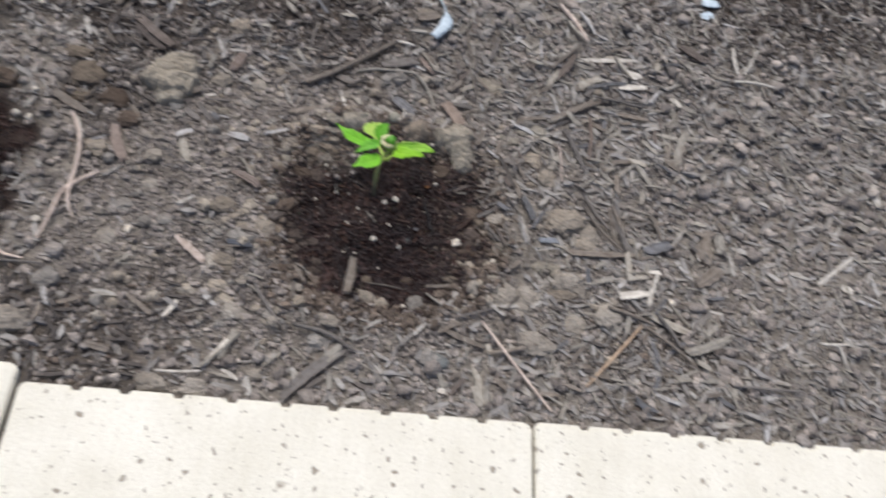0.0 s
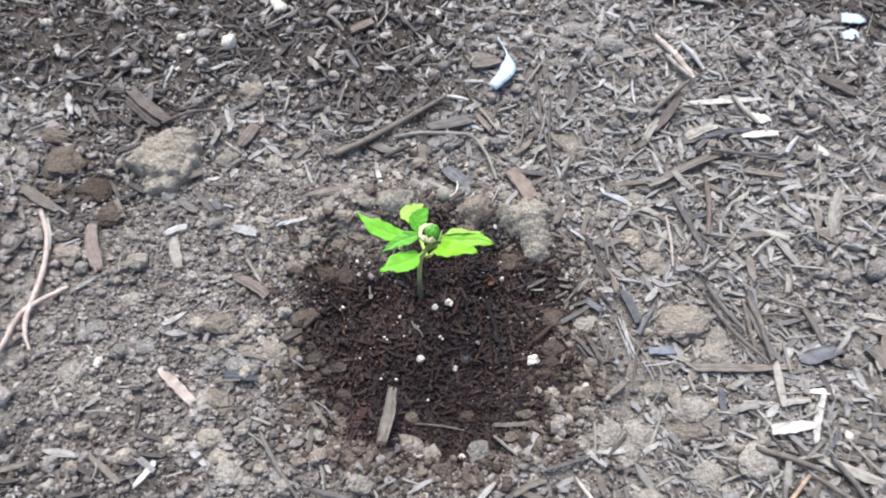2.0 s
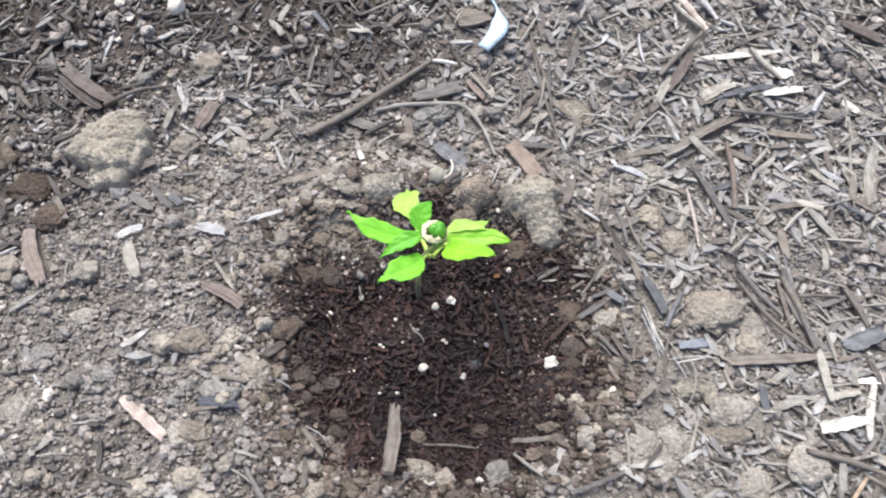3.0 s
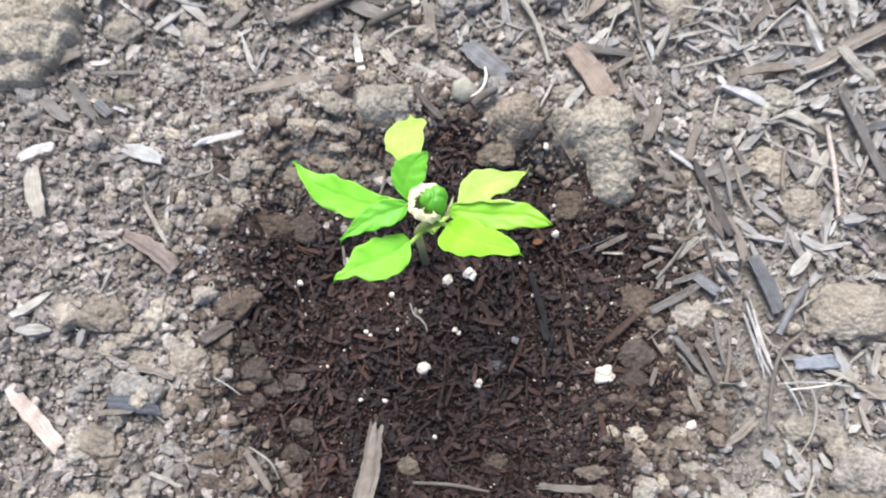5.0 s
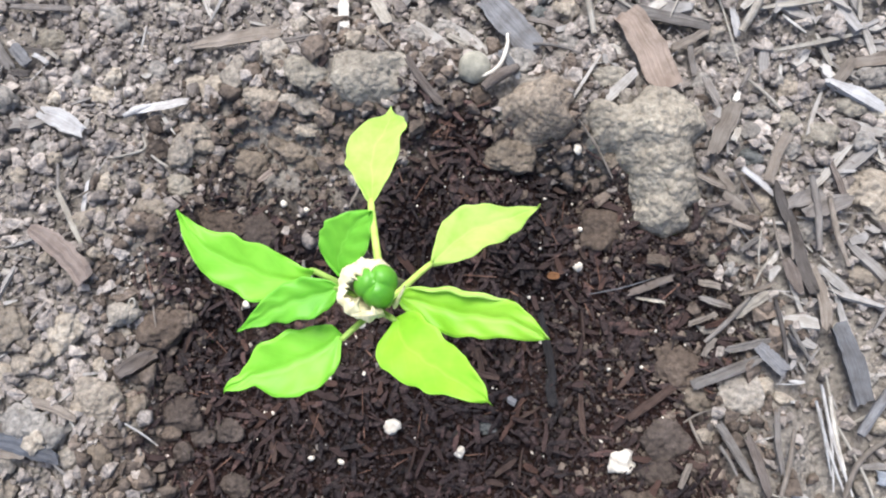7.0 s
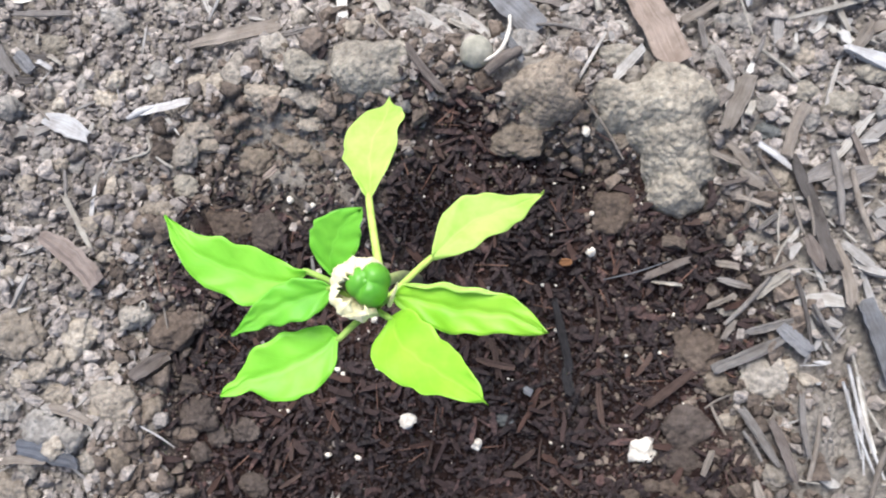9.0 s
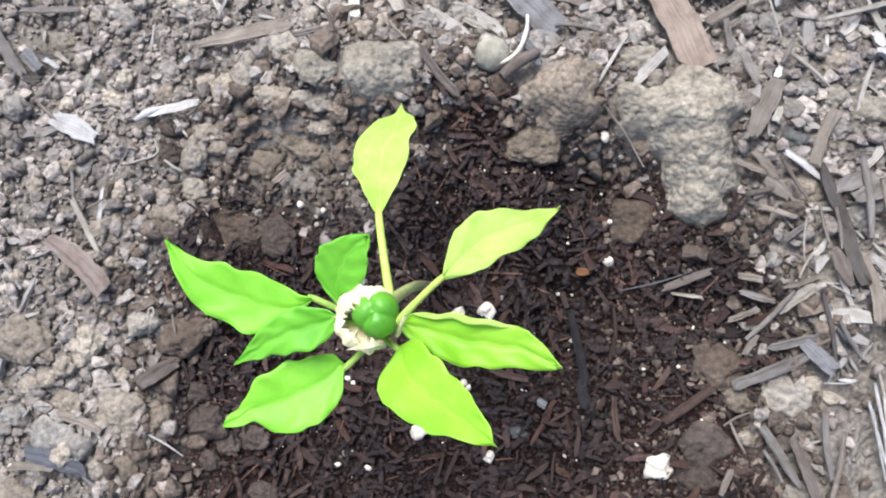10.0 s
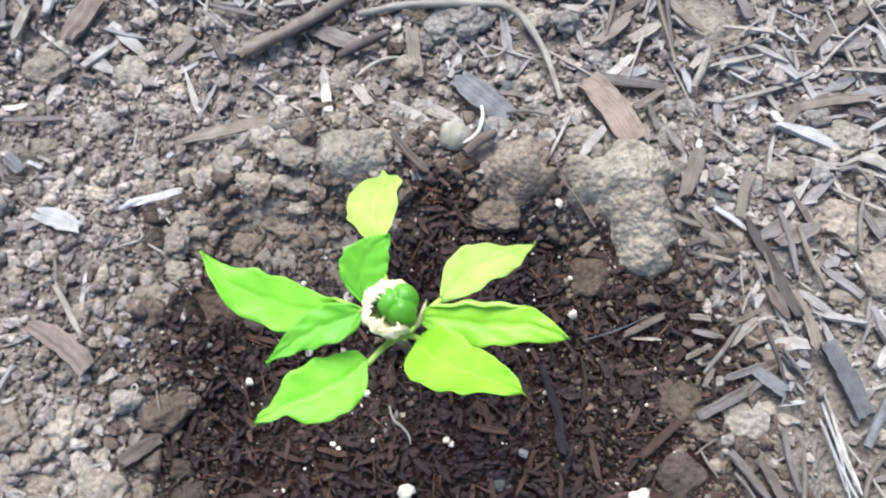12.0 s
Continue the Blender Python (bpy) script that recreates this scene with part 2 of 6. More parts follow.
def value_noise(x, y, size, k=0):
    """Smooth noise of about -1 to 1 with lumps of the given size in metres."""
    u, v = np.asarray(x) / size + 37.3 * k + 500, np.asarray(y) / size + 91.7 * k + 500
    i, j = np.floor(u).astype(int), np.floor(v).astype(int)
    a, c = u - i, v - j
    a, c = a * a * (3 - 2 * a), c * c * (3 - 2 * c)
    t = lambda p, q: TABLE[p % 256, q % 256]
    return 2 * ((t(i, j) * (1 - a) + t(i + 1, j) * a) * (1 - c) + (t(i, j + 1) * (1 - a) + t(i + 1, j + 1) * a) * c) - 1


HOLES = ((0.0125, 0.336, 0.103, 0.096, 0.013), (-0.405, 0.338, 0.092, 0.108, 0.03))  # x, y, radii, depth of the planting holes


def crumb_noise(x, y, size, k=0):
    """Rounded bumps of the given size, close together: 1 at a bump's middle, 0 and less between them."""
    u, v = np.asarray(x) / size + 500, np.asarray(y) / size + 500
    i, j = np.floor(u).astype(int), np.floor(v).astype(int)
    best = np.full(np.shape(u), 9.0)
    for a in (-1, 0, 1):
        for c in (-1, 0, 1):
            px = i + a + TABLE[(i + a + 17 * k) % 256, (j + c) % 256]
            py = j + c + TABLE[(i + a) % 256, (j + c + 91 + 29 * k) % 256]
            best = np.minimum(best, np.hypot(u - px, v - py))
    return 1 - 1.6 * best


def hole_reach(x, y, h):
    d = (np.abs((x - h[0]) / h[2]) ** 2.7 + np.abs((y - h[1]) / h[3]) ** 2.7) ** (1 / 2.7)
    return d + 0.13 * value_noise(x, y, 0.035, 3) + 0.07 * value_noise(x, y, 0.012, 4)


def smooth(a, b, v):
    s = np.clip((v - a) / (b - a), 0, 1)
    return s * s * (3 - 2 * s)


def ledge_at(x, y):
    """A ledge of brown moist crumbs inside the far edge of the hole."""
    return np.clip(1.5 * np.exp(-((x + 0.052) / 0.034) ** 2 - ((y - 0.402) / 0.021) ** 2) + 0.2 * value_noise(x, y, 0.012, 7) - 0.1, 0, 1)


def peat_at(x, y):
    x, y = np.asarray(x, float), np.asarray(y, float)
    ledge = ledge_at(x, y)
    return np.maximum(*(1 - smooth(0.84, 1.08, hole_reach(x, y, h)) for h in HOLES)) * (1 - ledge)


def ground_z(x, y):
    x, y = np.asarray(x, float), np.asarray(y, float)
    z = 0.005 * value_noise(x, y, 0.11, 1) + 0.0035 * value_noise(x, y, 0.034, 2) + 0.0016 * value_noise(x, y, 0.011, 5) + 0.0008 * value_noise(x, y, 0.0045, 6)
    for h in HOLES:
        r = hole_reach(x, y, h)
        bowl = hole_reach(x, y, (h[0] - 0.012, h[1] - 0.018, h[2] * 0.9, h[3] * 0.85))
        z = z - h[4] * (1 - smooth(0.35, 1.0, bowl)) + 0.004 * np.exp(-((r - 1.12) / 0.14) ** 2)
    for mx, my, sx, sy, high in ((-0.022, 0.430, 0.045, 0.017, 0.013), (0.050, 0.432, 0.04, 0.018, 0.007), (0.047, 0.407, 0.016, 0.012, -0.009)):
        z = z + high * np.exp(-((x - mx) / sx) ** 2 - ((y - my) / sy) ** 2)
    z = z + 0.011 * smooth(0.47, 0.6, y)
    edge = smooth(0.22, 0.15, y)
    return z * (1 - 0.6 * edge) + 0.002 * edge


def steps(lo, hi, fine, out):
    inner = list(np.arange(lo, hi + fine / 2, fine))
    left, right, s = [lo], [inner[-1]], fine
    while right[-1] < out:
        s *= 1.25
        right.append(right[-1] + s)
        left.append(left[-1] - s)
    return np.array(left[:0:-1] + inner + right[1:])


def mesh_of(name, verts, tris, mat, smoothed=True, uv=None):
    me = bpy.data.meshes.new(name)
    verts, tris = np.asarray(verts, np.float32), np.asarray(tris, np.int32)
    k = tris.shape[1]
    me.vertices.add(len(verts))
    me.vertices.foreach_set("co", verts.ravel())
    me.loops.add(tris.size)
    me.loops.foreach_set("vertex_index", tris.ravel())
    me.polygons.add(len(tris))
    me.polygons.foreach_set("loop_start", np.arange(0, tris.size, k, dtype=np.int32))
    me.polygons.foreach_set("use_smooth", smoothed if isinstance(smoothed, np.ndarray) else np.full(len(tris), smoothed))
    if uv is not None:
        me.uv_layers.new(name="UVMap").data.foreach_set("uv", np.asarray(uv, np.float32)[tris.ravel()].ravel())
    me.update(calc_edges=True)
    me.validate()
    me.materials.append(mat)
    return me


def dark_zone_at(x, y):
    """Where the bed is darker, from 0 to 1."""
    return smooth(1.5, 0.7, np.hypot(x, y - 0.35)) * np.clip(smooth(0.475, 0.55, y + 0.03 * value_noise(x, y, 0.06, 9)) * smooth(0.06, -0.03, x) + smooth(0.57, 0.67, y + 0.03 * value_noise(x, y, 0.06, 9) - 0.075 * np.exp(-((x - 0.12) / 0.11) ** 2)) + np.exp(-((x + 0.258) / 0.045) ** 2 - ((y - 0.45) / 0.05) ** 2) + 0.4 * np.exp(-((x - 0.44) / 0.1) ** 2 - ((y - 0.6) / 0.09) ** 2) + 0.5 * np.exp(-((x - 0.25) / 0.07) ** 2 - ((y - 0.225) / 0.04) ** 2) + 0.8 * smooth(0.28, 0.23, y + 0.04 * value_noise(x, y, 0.06, 9)) * smooth(-0.1, -0.2, x), 0, 1)


gx, gy = steps(-0.46, 0.52, 0.0022, 60), steps(0.13, 0.66, 0.0022, 60)
X, Y = np.meshgrid(gx, gy)
near = smooth(3.0, 0.8, np.hypot(X, Y - 0.35))
Z = ground_z(X, Y) * near
cols, rows = len(gx), len(gy)
idx = np.arange(cols * rows).reshape(rows, cols)
quads = np.stack([idx[:-1, :-1], idx[:-1, 1:], idx[1:, 1:], idx[1:, :-1]], -1).reshape(-1, 4)
me = mesh_of("ground", np.stack([X, Y, Z], -1).reshape(-1, 3), quads, M_GROUND)
# the darker zones of the bed take on part of the peat colour
me.attributes.new("peat", "FLOAT", "POINT").data.foreach_set("value", np.maximum(peat_at(X, Y), 0.7 * dark_zone_at(X, Y)).ravel().astype(np.float32))
tagged(new("ground", me), "grey-brown crumbly garden soil with dark planting holes", "soil", kind="structure")

# ---- helpers for things ----


def part(name, bm, mat, parent=None, label="", smoothed=True):
    me = bpy.data.meshes.new(name)
    bm.to_mesh(me)
    bm.free()
    for p in me.polygons:
        p.use_smooth = smoothed
    me.materials.append(mat)
    ob = new(name, me)
    ob.parent = parent
    return tagged(ob, label)


def spline(points, n):
    """n + 1 points on a smooth curve through the given ones."""
    p = [Vector(q) for q in points]
    p = [2 * p[0] - p[1], *p, 2 * p[-1] - p[-2]]
    out = []
    for k in range(n + 1):
        s = k / n * (len(p) - 3)
        i = min(int(s), len(p) - 4)
        u = s - i
        a, b, c, d = p[i:i + 4]
        out.append(0.5 * (2 * b + (c - a) * u + (2 * a - 5 * b + 4 * c - d) * u * u + (3 * b - a - 3 * c + d) * u ** 3))
    return out


def tube(points, radii, n=12, sides=8, rough=0.0, rnd=random):
    bm = bmesh.new()
    uvl = bm.loops.layers.uv.new("UVMap")
    path = spline(points, n)
    rings = []
    up = Vector((0.31, 0.2, 0.93)).normalized()
    for k, q in enumerate(path):
        d = (path[min(k + 1, n)] - path[max(k - 1, 0)]).normalized()
        a = d.cross(up).normalized()
        b = d.cross(a)
        s = k / n * (len(radii) - 1)
        i = min(int(s), len(radii) - 2)
        r = radii[i] + (radii[i + 1] - radii[i]) * (s - i)
        rings.append([bm.verts.new(q + (a * math.cos(t) + b * math.sin(t)) * r * (1 + rough * rnd.uniform(-1, 1))) for t in (2 * math.pi * j / sides for j in range(sides))])
    for k in range(n):
        for j in range(sides):
            f = bm.faces.new((rings[k][j], rings[k][(j + 1) % sides], rings[k + 1][(j + 1) % sides], rings[k + 1][j]))
            for l, (u, v) in zip(f.loops, ((j, k), (j + 1, k), (j + 1, k + 1), (j, k + 1))):
                l[uvl].uv = (u / sides, v / 3)
    bm.faces.new(rings[0])
    bm.faces.new(rings[-1][::-1])
    return bm


LEAF_STEPS = (0, 0.03, 0.09, 0.17, 0.26, 0.36, 0.47, 0.58, 0.68, 0.77, 0.85, 0.92, 0.97, 1)


def rim_line(widths, n):
    """A leaf's rim as n + 1 offsets in metres, eased between the given ones in millimetres."""
    fine = np.interp(np.linspace(0, 1, 8 * n + 1), LEAF_STEPS, (0, *widths, 0))
    k = np.hanning(11)
    eased = np.convolve(np.pad(fine, 5, mode="edge"), k / k.sum(), "valid")
    return eased[::8] / 1000


def leaf_mesh(base, tip, near, far, arch=0.1, cup=0.25, roll=0, wave=0.02, fold=0, seed=0):
    """A pointed leaf blade from base to tip between its two rims, arched, cupped along its midrib and gently waved. fold: the side whose margin is turned up and over."""
    rnd = random.Random(seed)
    a, c = Vector(base), Vector(tip)
    length = (c - a).length
    d = (c - a).normalized()
    side = d.cross(Vector((0, 0, 1))).normalized()
    side = Matrix.Rotation(radians(roll), 3, d) @ side
    up = side.cross(d)
    bm = bmesh.new()
    uvl = bm.loops.layers.uv.new("UVMap")
    n, m = 48, 12
    lo, hi = rim_line(near, n), rim_line(far, n)
    ph = [rnd.uniform(0, 6.28) for _ in range(4)]
    grid = []
    for i in range(n + 1):
        s = i / n
        mid, half = (lo[i] + hi[i]) / 2, max((hi[i] - lo[i]) / 2, 0.0001)
        half *= 1 + 0.012 * math.sin(43 * s + ph[0]) + 0.018 * math.sin(23 * s + ph[1])
        mid += 0.00022 * math.sin(31 * s + ph[3]) * math.sin(math.pi * s)
        columns = [(2 * j / m - 1, 0.0) for j in range(m + 1)]
        if fold:
            ridge = float(smooth(0.02, 0.12, s) * smooth(0.72, 0.55, s))
            flap = [(fold * (1 - q * ridge), h * ridge) for q, h in ((0.0, 0.0005), (0.1, 0.0012), (0.24, 0.0015))]
            columns = columns + flap if fold > 0 else flap[::-1] + columns
        row = []
        for u, lift in columns:
            z = arch * length * 4 * s * (1 - s) * 0.5 + cup * half * abs(u) ** 1.5 + lift - 0.0005 * math.exp(-(u / 0.1) ** 2)
            z += wave * length * abs(u) ** 2 * math.sin(11 * s + ph[2 if u < 0 else 3])
            z += 0.00025 * math.sin(26 * s - 6 * abs(u) + ph[1]) * abs(u)
            row.append((bm.verts.new(a + d * (s * length) + side * (mid + u * half) + up * z), (u, s)))
        grid.append(row)
    for i in range(n):
        for j in range(len(grid[0]) - 1):
            q = (grid[i][j], grid[i][j + 1], grid[i + 1][j + 1], grid[i + 1][j])
            f = bm.faces.new([v for v, _ in q])
            if fold and (j < 3 if fold < 0 else j >= m):
                f.material_index = 1
            for l, (_, t) in zip(f.loops, q):
                l[uvl].uv = t
    bmesh.ops.recalc_face_normals(bm, faces=bm.faces[:])
    bmesh.ops.solidify(bm, geom=bm.faces[:], thickness=0.00025)
    return bm


def thing(name, label, category, group="", at=(0, 0, 0)):
    ob = tagged(new(name), label, category, group)
    ob.location = at
    return ob


def leaf_on(plant, mat, joint, base, tip, near, far, label="", stem_mat=None, thick=1.0, **shape):
    blade = part("leaf", leaf_mesh(base, tip, near, far, **shape), mat, plant, label)
    blade.data.materials.append(M_LEAF_UNDER)
    j, b, t = Vector(joint), Vector(base), Vector(tip)
    inside = b + (t - b) * 0.05 - Vector((0, 0, 0.0008))
    mid = (j + b) / 2 + Vector((0, 0, 0.0012))
    part("petiole", tube([j, mid, b, inside], [0.0009 * thick, 0.0007 * thick, 0.0007 * thick, 0.0003], 10, 7), stem_mat or M_STEM, blade)


# ---- young pepper plant ----
plant = thing("pepper_plant", "young pepper plant with bright green leaves and one small fruit", "plant")
TOP = (0.0052, 0.3440, 0.094)
part("stem", tube([(-0.0026, 0.3645, -0.014), (-0.0030, 0.3610, 0.02), (-0.0015, 0.3525, 0.06), (0.002, 0.3465, 0.084), TOP], [0.0018, 0.0016, 0.0015, 0.0014, 0.0012], 24, 9, 0.04), M_MAIN_STEM, plant)
leaf_on(plant, M_LEAF, (0.005, 0.346, 0.092), (-0.0085, 0.3495, 0.098), (-0.0381, 0.3562, 0.1068), (-2.5, -6.0, -9.1, -11.1, -11.4, -10.6, -11.0, -9.6, -7.9, -5.6, -3.2, -1.4), (-0.2, -0.5, -0.1, 0.5, 0.5, 0.0, -0.2, -0.7, -1.3, -1.1, -0.5, -0.3), arch=0.03, cup=0.12, roll=2, wave=0.025, seed=1)
leaf_on(plant, M_LEAF_YELLOW, (0.0028, 0.3495, 0.072), (-0.0062, 0.3735, 0.066), (-0.0114, 0.4105, 0.0421), (-1.4, -2.6, -4.7, -6.9, -9.0, -9.8, -8.8, -7.0, -4.6, -2.1, -0.8, -0.3), (1.4, 2.5, 3.6, 4.6, 5.2, 5.6, 5.9, 6.9, 5.7, 3.3, 1.5, 0.5), "yellow-green older leaf", M_PALE_STEM, 1.45, arch=0.06, cup=0.2, roll=-6, seed=2)
leaf_on(plant, M_LEAF_YELLOW, (0.0045, 0.3475, 0.076), (0.0119, 0.3603, 0.067), (0.0372, 0.3842, 0.0507), (-1.1, -3.3, -6.1, -8.4, -9.5, -9.0, -7.7, -5.8, -4.1, -2.7, -1.5, -0.6), (0.7, 1.7, 3.1, 4.3, 3.8, 4.1, 4.2, 3.8, 2.8, 1.8, 1.0, 0.4), "yellow-green older leaf", M_PALE_STEM, 1.2, arch=0.06, cup=0.15, roll=-6, seed=3)
leaf_on(plant, M_LEAF_SUN, (0.006, 0.345, 0.092), (0.0101, 0.3465, 0.097), (0.0427, 0.3436, 0.1014), (-3.0, -3.8, -4.3, -5.0, -5.6, -5.7, -5.8, -5.9, -5.4, -3.9, -2.0, -0.9), (1.0, 2.1, 2.3, 3.6, 4.5, 4.1, 3.3, 2.5, 1.9, 1.5, 1.0, 0.5), arch=0.05, cup=0.07, roll=10, wave=0.008, fold=-1, seed=4)
leaf_on(plant, M_LEAF_SUN, (0.006, 0.344, 0.092), (0.0100, 0.3423, 0.098), (0.0325, 0.3291, 0.1152), (-3.1, -3.7, -4.2, -4.2, -4.0, -3.8, -3.7, -3.6, -2.7, -2.4, -1.8, -1.0), (1.2, 5.7, 8.3, 9.0, 8.7, 8.0, 7.2, 6.1, 4.7, 3.3, 2.2, 1.1), arch=0.03, cup=0.15, roll=-4, seed=5)
leaf_on(plant, M_LEAF, (0.005, 0.344, 0.091), (-0.0004, 0.3368, 0.0945), (-0.0220, 0.3214, 0.0988), (-1.0, -3.9, -6.1, -7.4, -7.8, -7.7, -7.2, -5.2, -1.9, -1.6, -1.0, -0.6), (3.3, 3.9, 4.6, 5.3, 5.9, 5.8, 5.6, 5.1, 3.1, 1.8, 1.8, 1.2), arch=0.05, cup=0.2, roll=0, seed=6)
leaf_on(plant, M_LEAF_DEEP, (0.004, 0.345, 0.096), (-0.0020, 0.3464, 0.102), (-0.0218, 0.3341, 0.0998), (-1.2, -2.6, -3.5, -3.9, -3.5, -3.0, -2.2, -1.6, -1.2, -0.8, -0.4, -0.2), (1.5, 2.7, 4.1, 4.8, 5.4, 5.2, 4.5, 3.7, 2.6, 1.8, 1.0, 0.4), arch=0.04, cup=0.15, roll=-6, seed=7)
leaf_on(plant, M_LEAF_DEEP, (0.004, 0.347, 0.094), (-0.0022, 0.3490, 0.099), (0.0028, 0.3628, 0.1061), (-2.0, -4.4, -6.4, -7.6, -8.3, -8.5, -8.2, -7.2, -6.0, -4.6, -2.6, -1.1), (0.6, 1.0, 1.5, 2.0, 2.4, 2.5, 2.4, 1.9, 1.5, 1.1, 0.6, 0.3), arch=0.06, cup=0.12, roll=0, seed=8)


def fruit_mesh(r):
    """A young pepper with three lobes, deep furrows and a dent at its tip."""
    bm = bmesh.new()
    bmesh.ops.create_uvsphere(bm, u_segments=48, v_segments=28, radius=1.0)
    for v in bm.verts:
        a, h = math.atan2(v.co.y, v.co.x), v.co.z
        flat = math.hypot(v.co.x, v.co.y)
        lobes = 0.24 * (abs(math.sin(1.5 * a + 0.12)) ** 0.55 - 0.62) * float(smooth(0.0, 0.45, flat))
        low = 0.16 * float(smooth(0.2, 0.7, -math.cos(a - 0.1))) if h > 0 else 0.0
        dent = 0.14 * math.exp(-(flat / 0.35) ** 2) if h > 0 else 0.0
        v.co = (v.co * (1 + lobes) - Vector((0, 0, dent + low * h))) * r
    return bm


def corolla_mesh():
    """The withered flower, a torn cup round one side of the fruit: it flares up from below, and its ragged rim folds inwards."""
    bm = bmesh.new()
    rnd = random.Random(41)
    n, m = 84, 11
    rim = [rnd.uniform(0, 1) for _ in range(n + 1)]
    slow = [rnd.uniform(0, 1) for _ in range(16)]
    grid = []
    for i in range(n + 1):
        s = i / n
        ang = radians(56 + 256 * s)
        k = s * 14.99
        wide = slow[int(k)] * (1 - k % 1) + slow[int(k) + 1] * (k % 1)
        ends = float(smooth(0, 0.1, s) * smooth(1, 0.93, s))
        torn = (0.35 + 0.75 * wide) * (0.72 + 0.4 * rim[i // 2]) * (0.45 + 0.65 * math.sin(math.pi * s) ** 0.7) * (0.5 + 0.5 * ends)
        row = []
        for j in range(m + 1):
            t = j / m
            if t < 0.55:
                q = t / 0.55
                r, z = 2.2 + 4.4 * math.sin(q * 1.57) ** 0.8, -4.6 + 4.6 * q
            else:
                q = (t - 0.55) / 0.45
                r, z = 6.4 - 4.3 * torn * q, 1.5 * math.sin(q * 2.3) * (0.5 + wide) + 0.5 * rim[i // 2] * q
            r *= 1 + 0.05 * math.sin(9 * ang + 4 * wide) + 0.025 * rnd.uniform(-1, 1)
            z = -4.6 + (z + 4.6) * (0.75 + 0.25 * ends) * (0.9 + 0.18 * wide)
            row.append(bm.verts.new((r * math.cos(ang) / 1000, r * math.sin(ang) / 1000, z / 1000)))
        grid.append(row)
    for i in range(n):
        for j in range(m):
            bm.faces.new((grid[i][j], grid[i][j + 1], grid[i + 1][j + 1], grid[i + 1][j]))
    bmesh.ops.recalc_face_normals(bm, faces=bm.faces[:])
    bmesh.ops.solidify(bm, geom=bm.faces[:], thickness=0.0003)
    for v in bm.verts:
        v.co *= min(1.0, 0.0072 / max(math.hypot(v.co.x, v.co.y), 1e-6))
    return bm


FRUIT = Vector((0.0059, 0.3481, 0.1030))
axis = Vector((0, 0, 1)).rotation_difference(Vector((0.12, 0.05, 1))).to_matrix().to_4x4()
fruit = part("fruit", fruit_mesh(0.0044), M_FRUIT, plant, "small glossy green lobed pepper fruit")
fruit.matrix_basis = Matrix.Translation(FRUIT) @ axis
part("fruit_stalk", tube([TOP, (0.0060, 0.346, 0.0965), (0.0054, 0.3476, 0.0985)], [0.0012, 0.0014, 0.002], 8, 8), M_STEM, plant)
corolla = part("corolla", corolla_mesh(), M_PETAL, fruit, "dried cream ragged flower remains")
corolla.matrix_basis = pose(-0.0014, -0.0011, 0.0006, 0, -4, 0)
part("style", tube([(0.0044, -0.0030, -0.004), (0.0052, -0.0012, 0.0), (0.0058, 0.0008, 0.0022)], [0.0006, 0.0004, 0.0002], 8, 6, 0.2), M_PETAL, fruit, "withered flower stalk")

# ---- neighbouring plant ----
other = thing("pepper_seedling", "larger soft-green seedling in dark potting soil", "plant")
CROWN = (-0.419, 0.370, 0.045)
part("stem", tube([(-0.392, 0.349, -0.014), (-0.402, 0.357, 0.015), CROWN], [0.003, 0.0026, 0.0022], 14, 9, 0.05), M_OLD_STEM, other)
BROAD, LEAN = (2.5, 6.5, 11, 14.5, 16.5, 16.5, 14.5, 11.5, 8, 5, 2.8, 1.2), (3, 7, 10, 12, 12.5, 11.5, 9.5, 7.5, 5.5, 3.6, 2.2, 1)
scaled = lambda w, k=1.0: tuple(k * v for v in w)
leaf_on(other, M_LEAF_OLD, CROWN, (-0.388, 0.390, 0.050), (-0.328, 0.358, 0.042), scaled(LEAN, -1), scaled(BROAD), stem_mat=M_PALE_STEM, thick=2.2, arch=0.1, cup=0.2, roll=-8, seed=11)
leaf_on(other, M_LEAF_OLD, CROWN, (-0.397, 0.343, 0.050), (-0.3385, 0.302, 0.042), scaled(BROAD, -1), scaled(LEAN), stem_mat=M_PALE_STEM, thick=2.2, arch=0.1, cup=0.2, roll=6, seed=12)
leaf_on(other, M_LEAF_DEEP, CROWN, (-0.410, 0.396, 0.050), (-0.383, 0.432, 0.045), scaled(LEAN, -0.9), scaled(LEAN, 0.9), arch=0.1, roll=25, seed=13)

# ---- stone edging ----


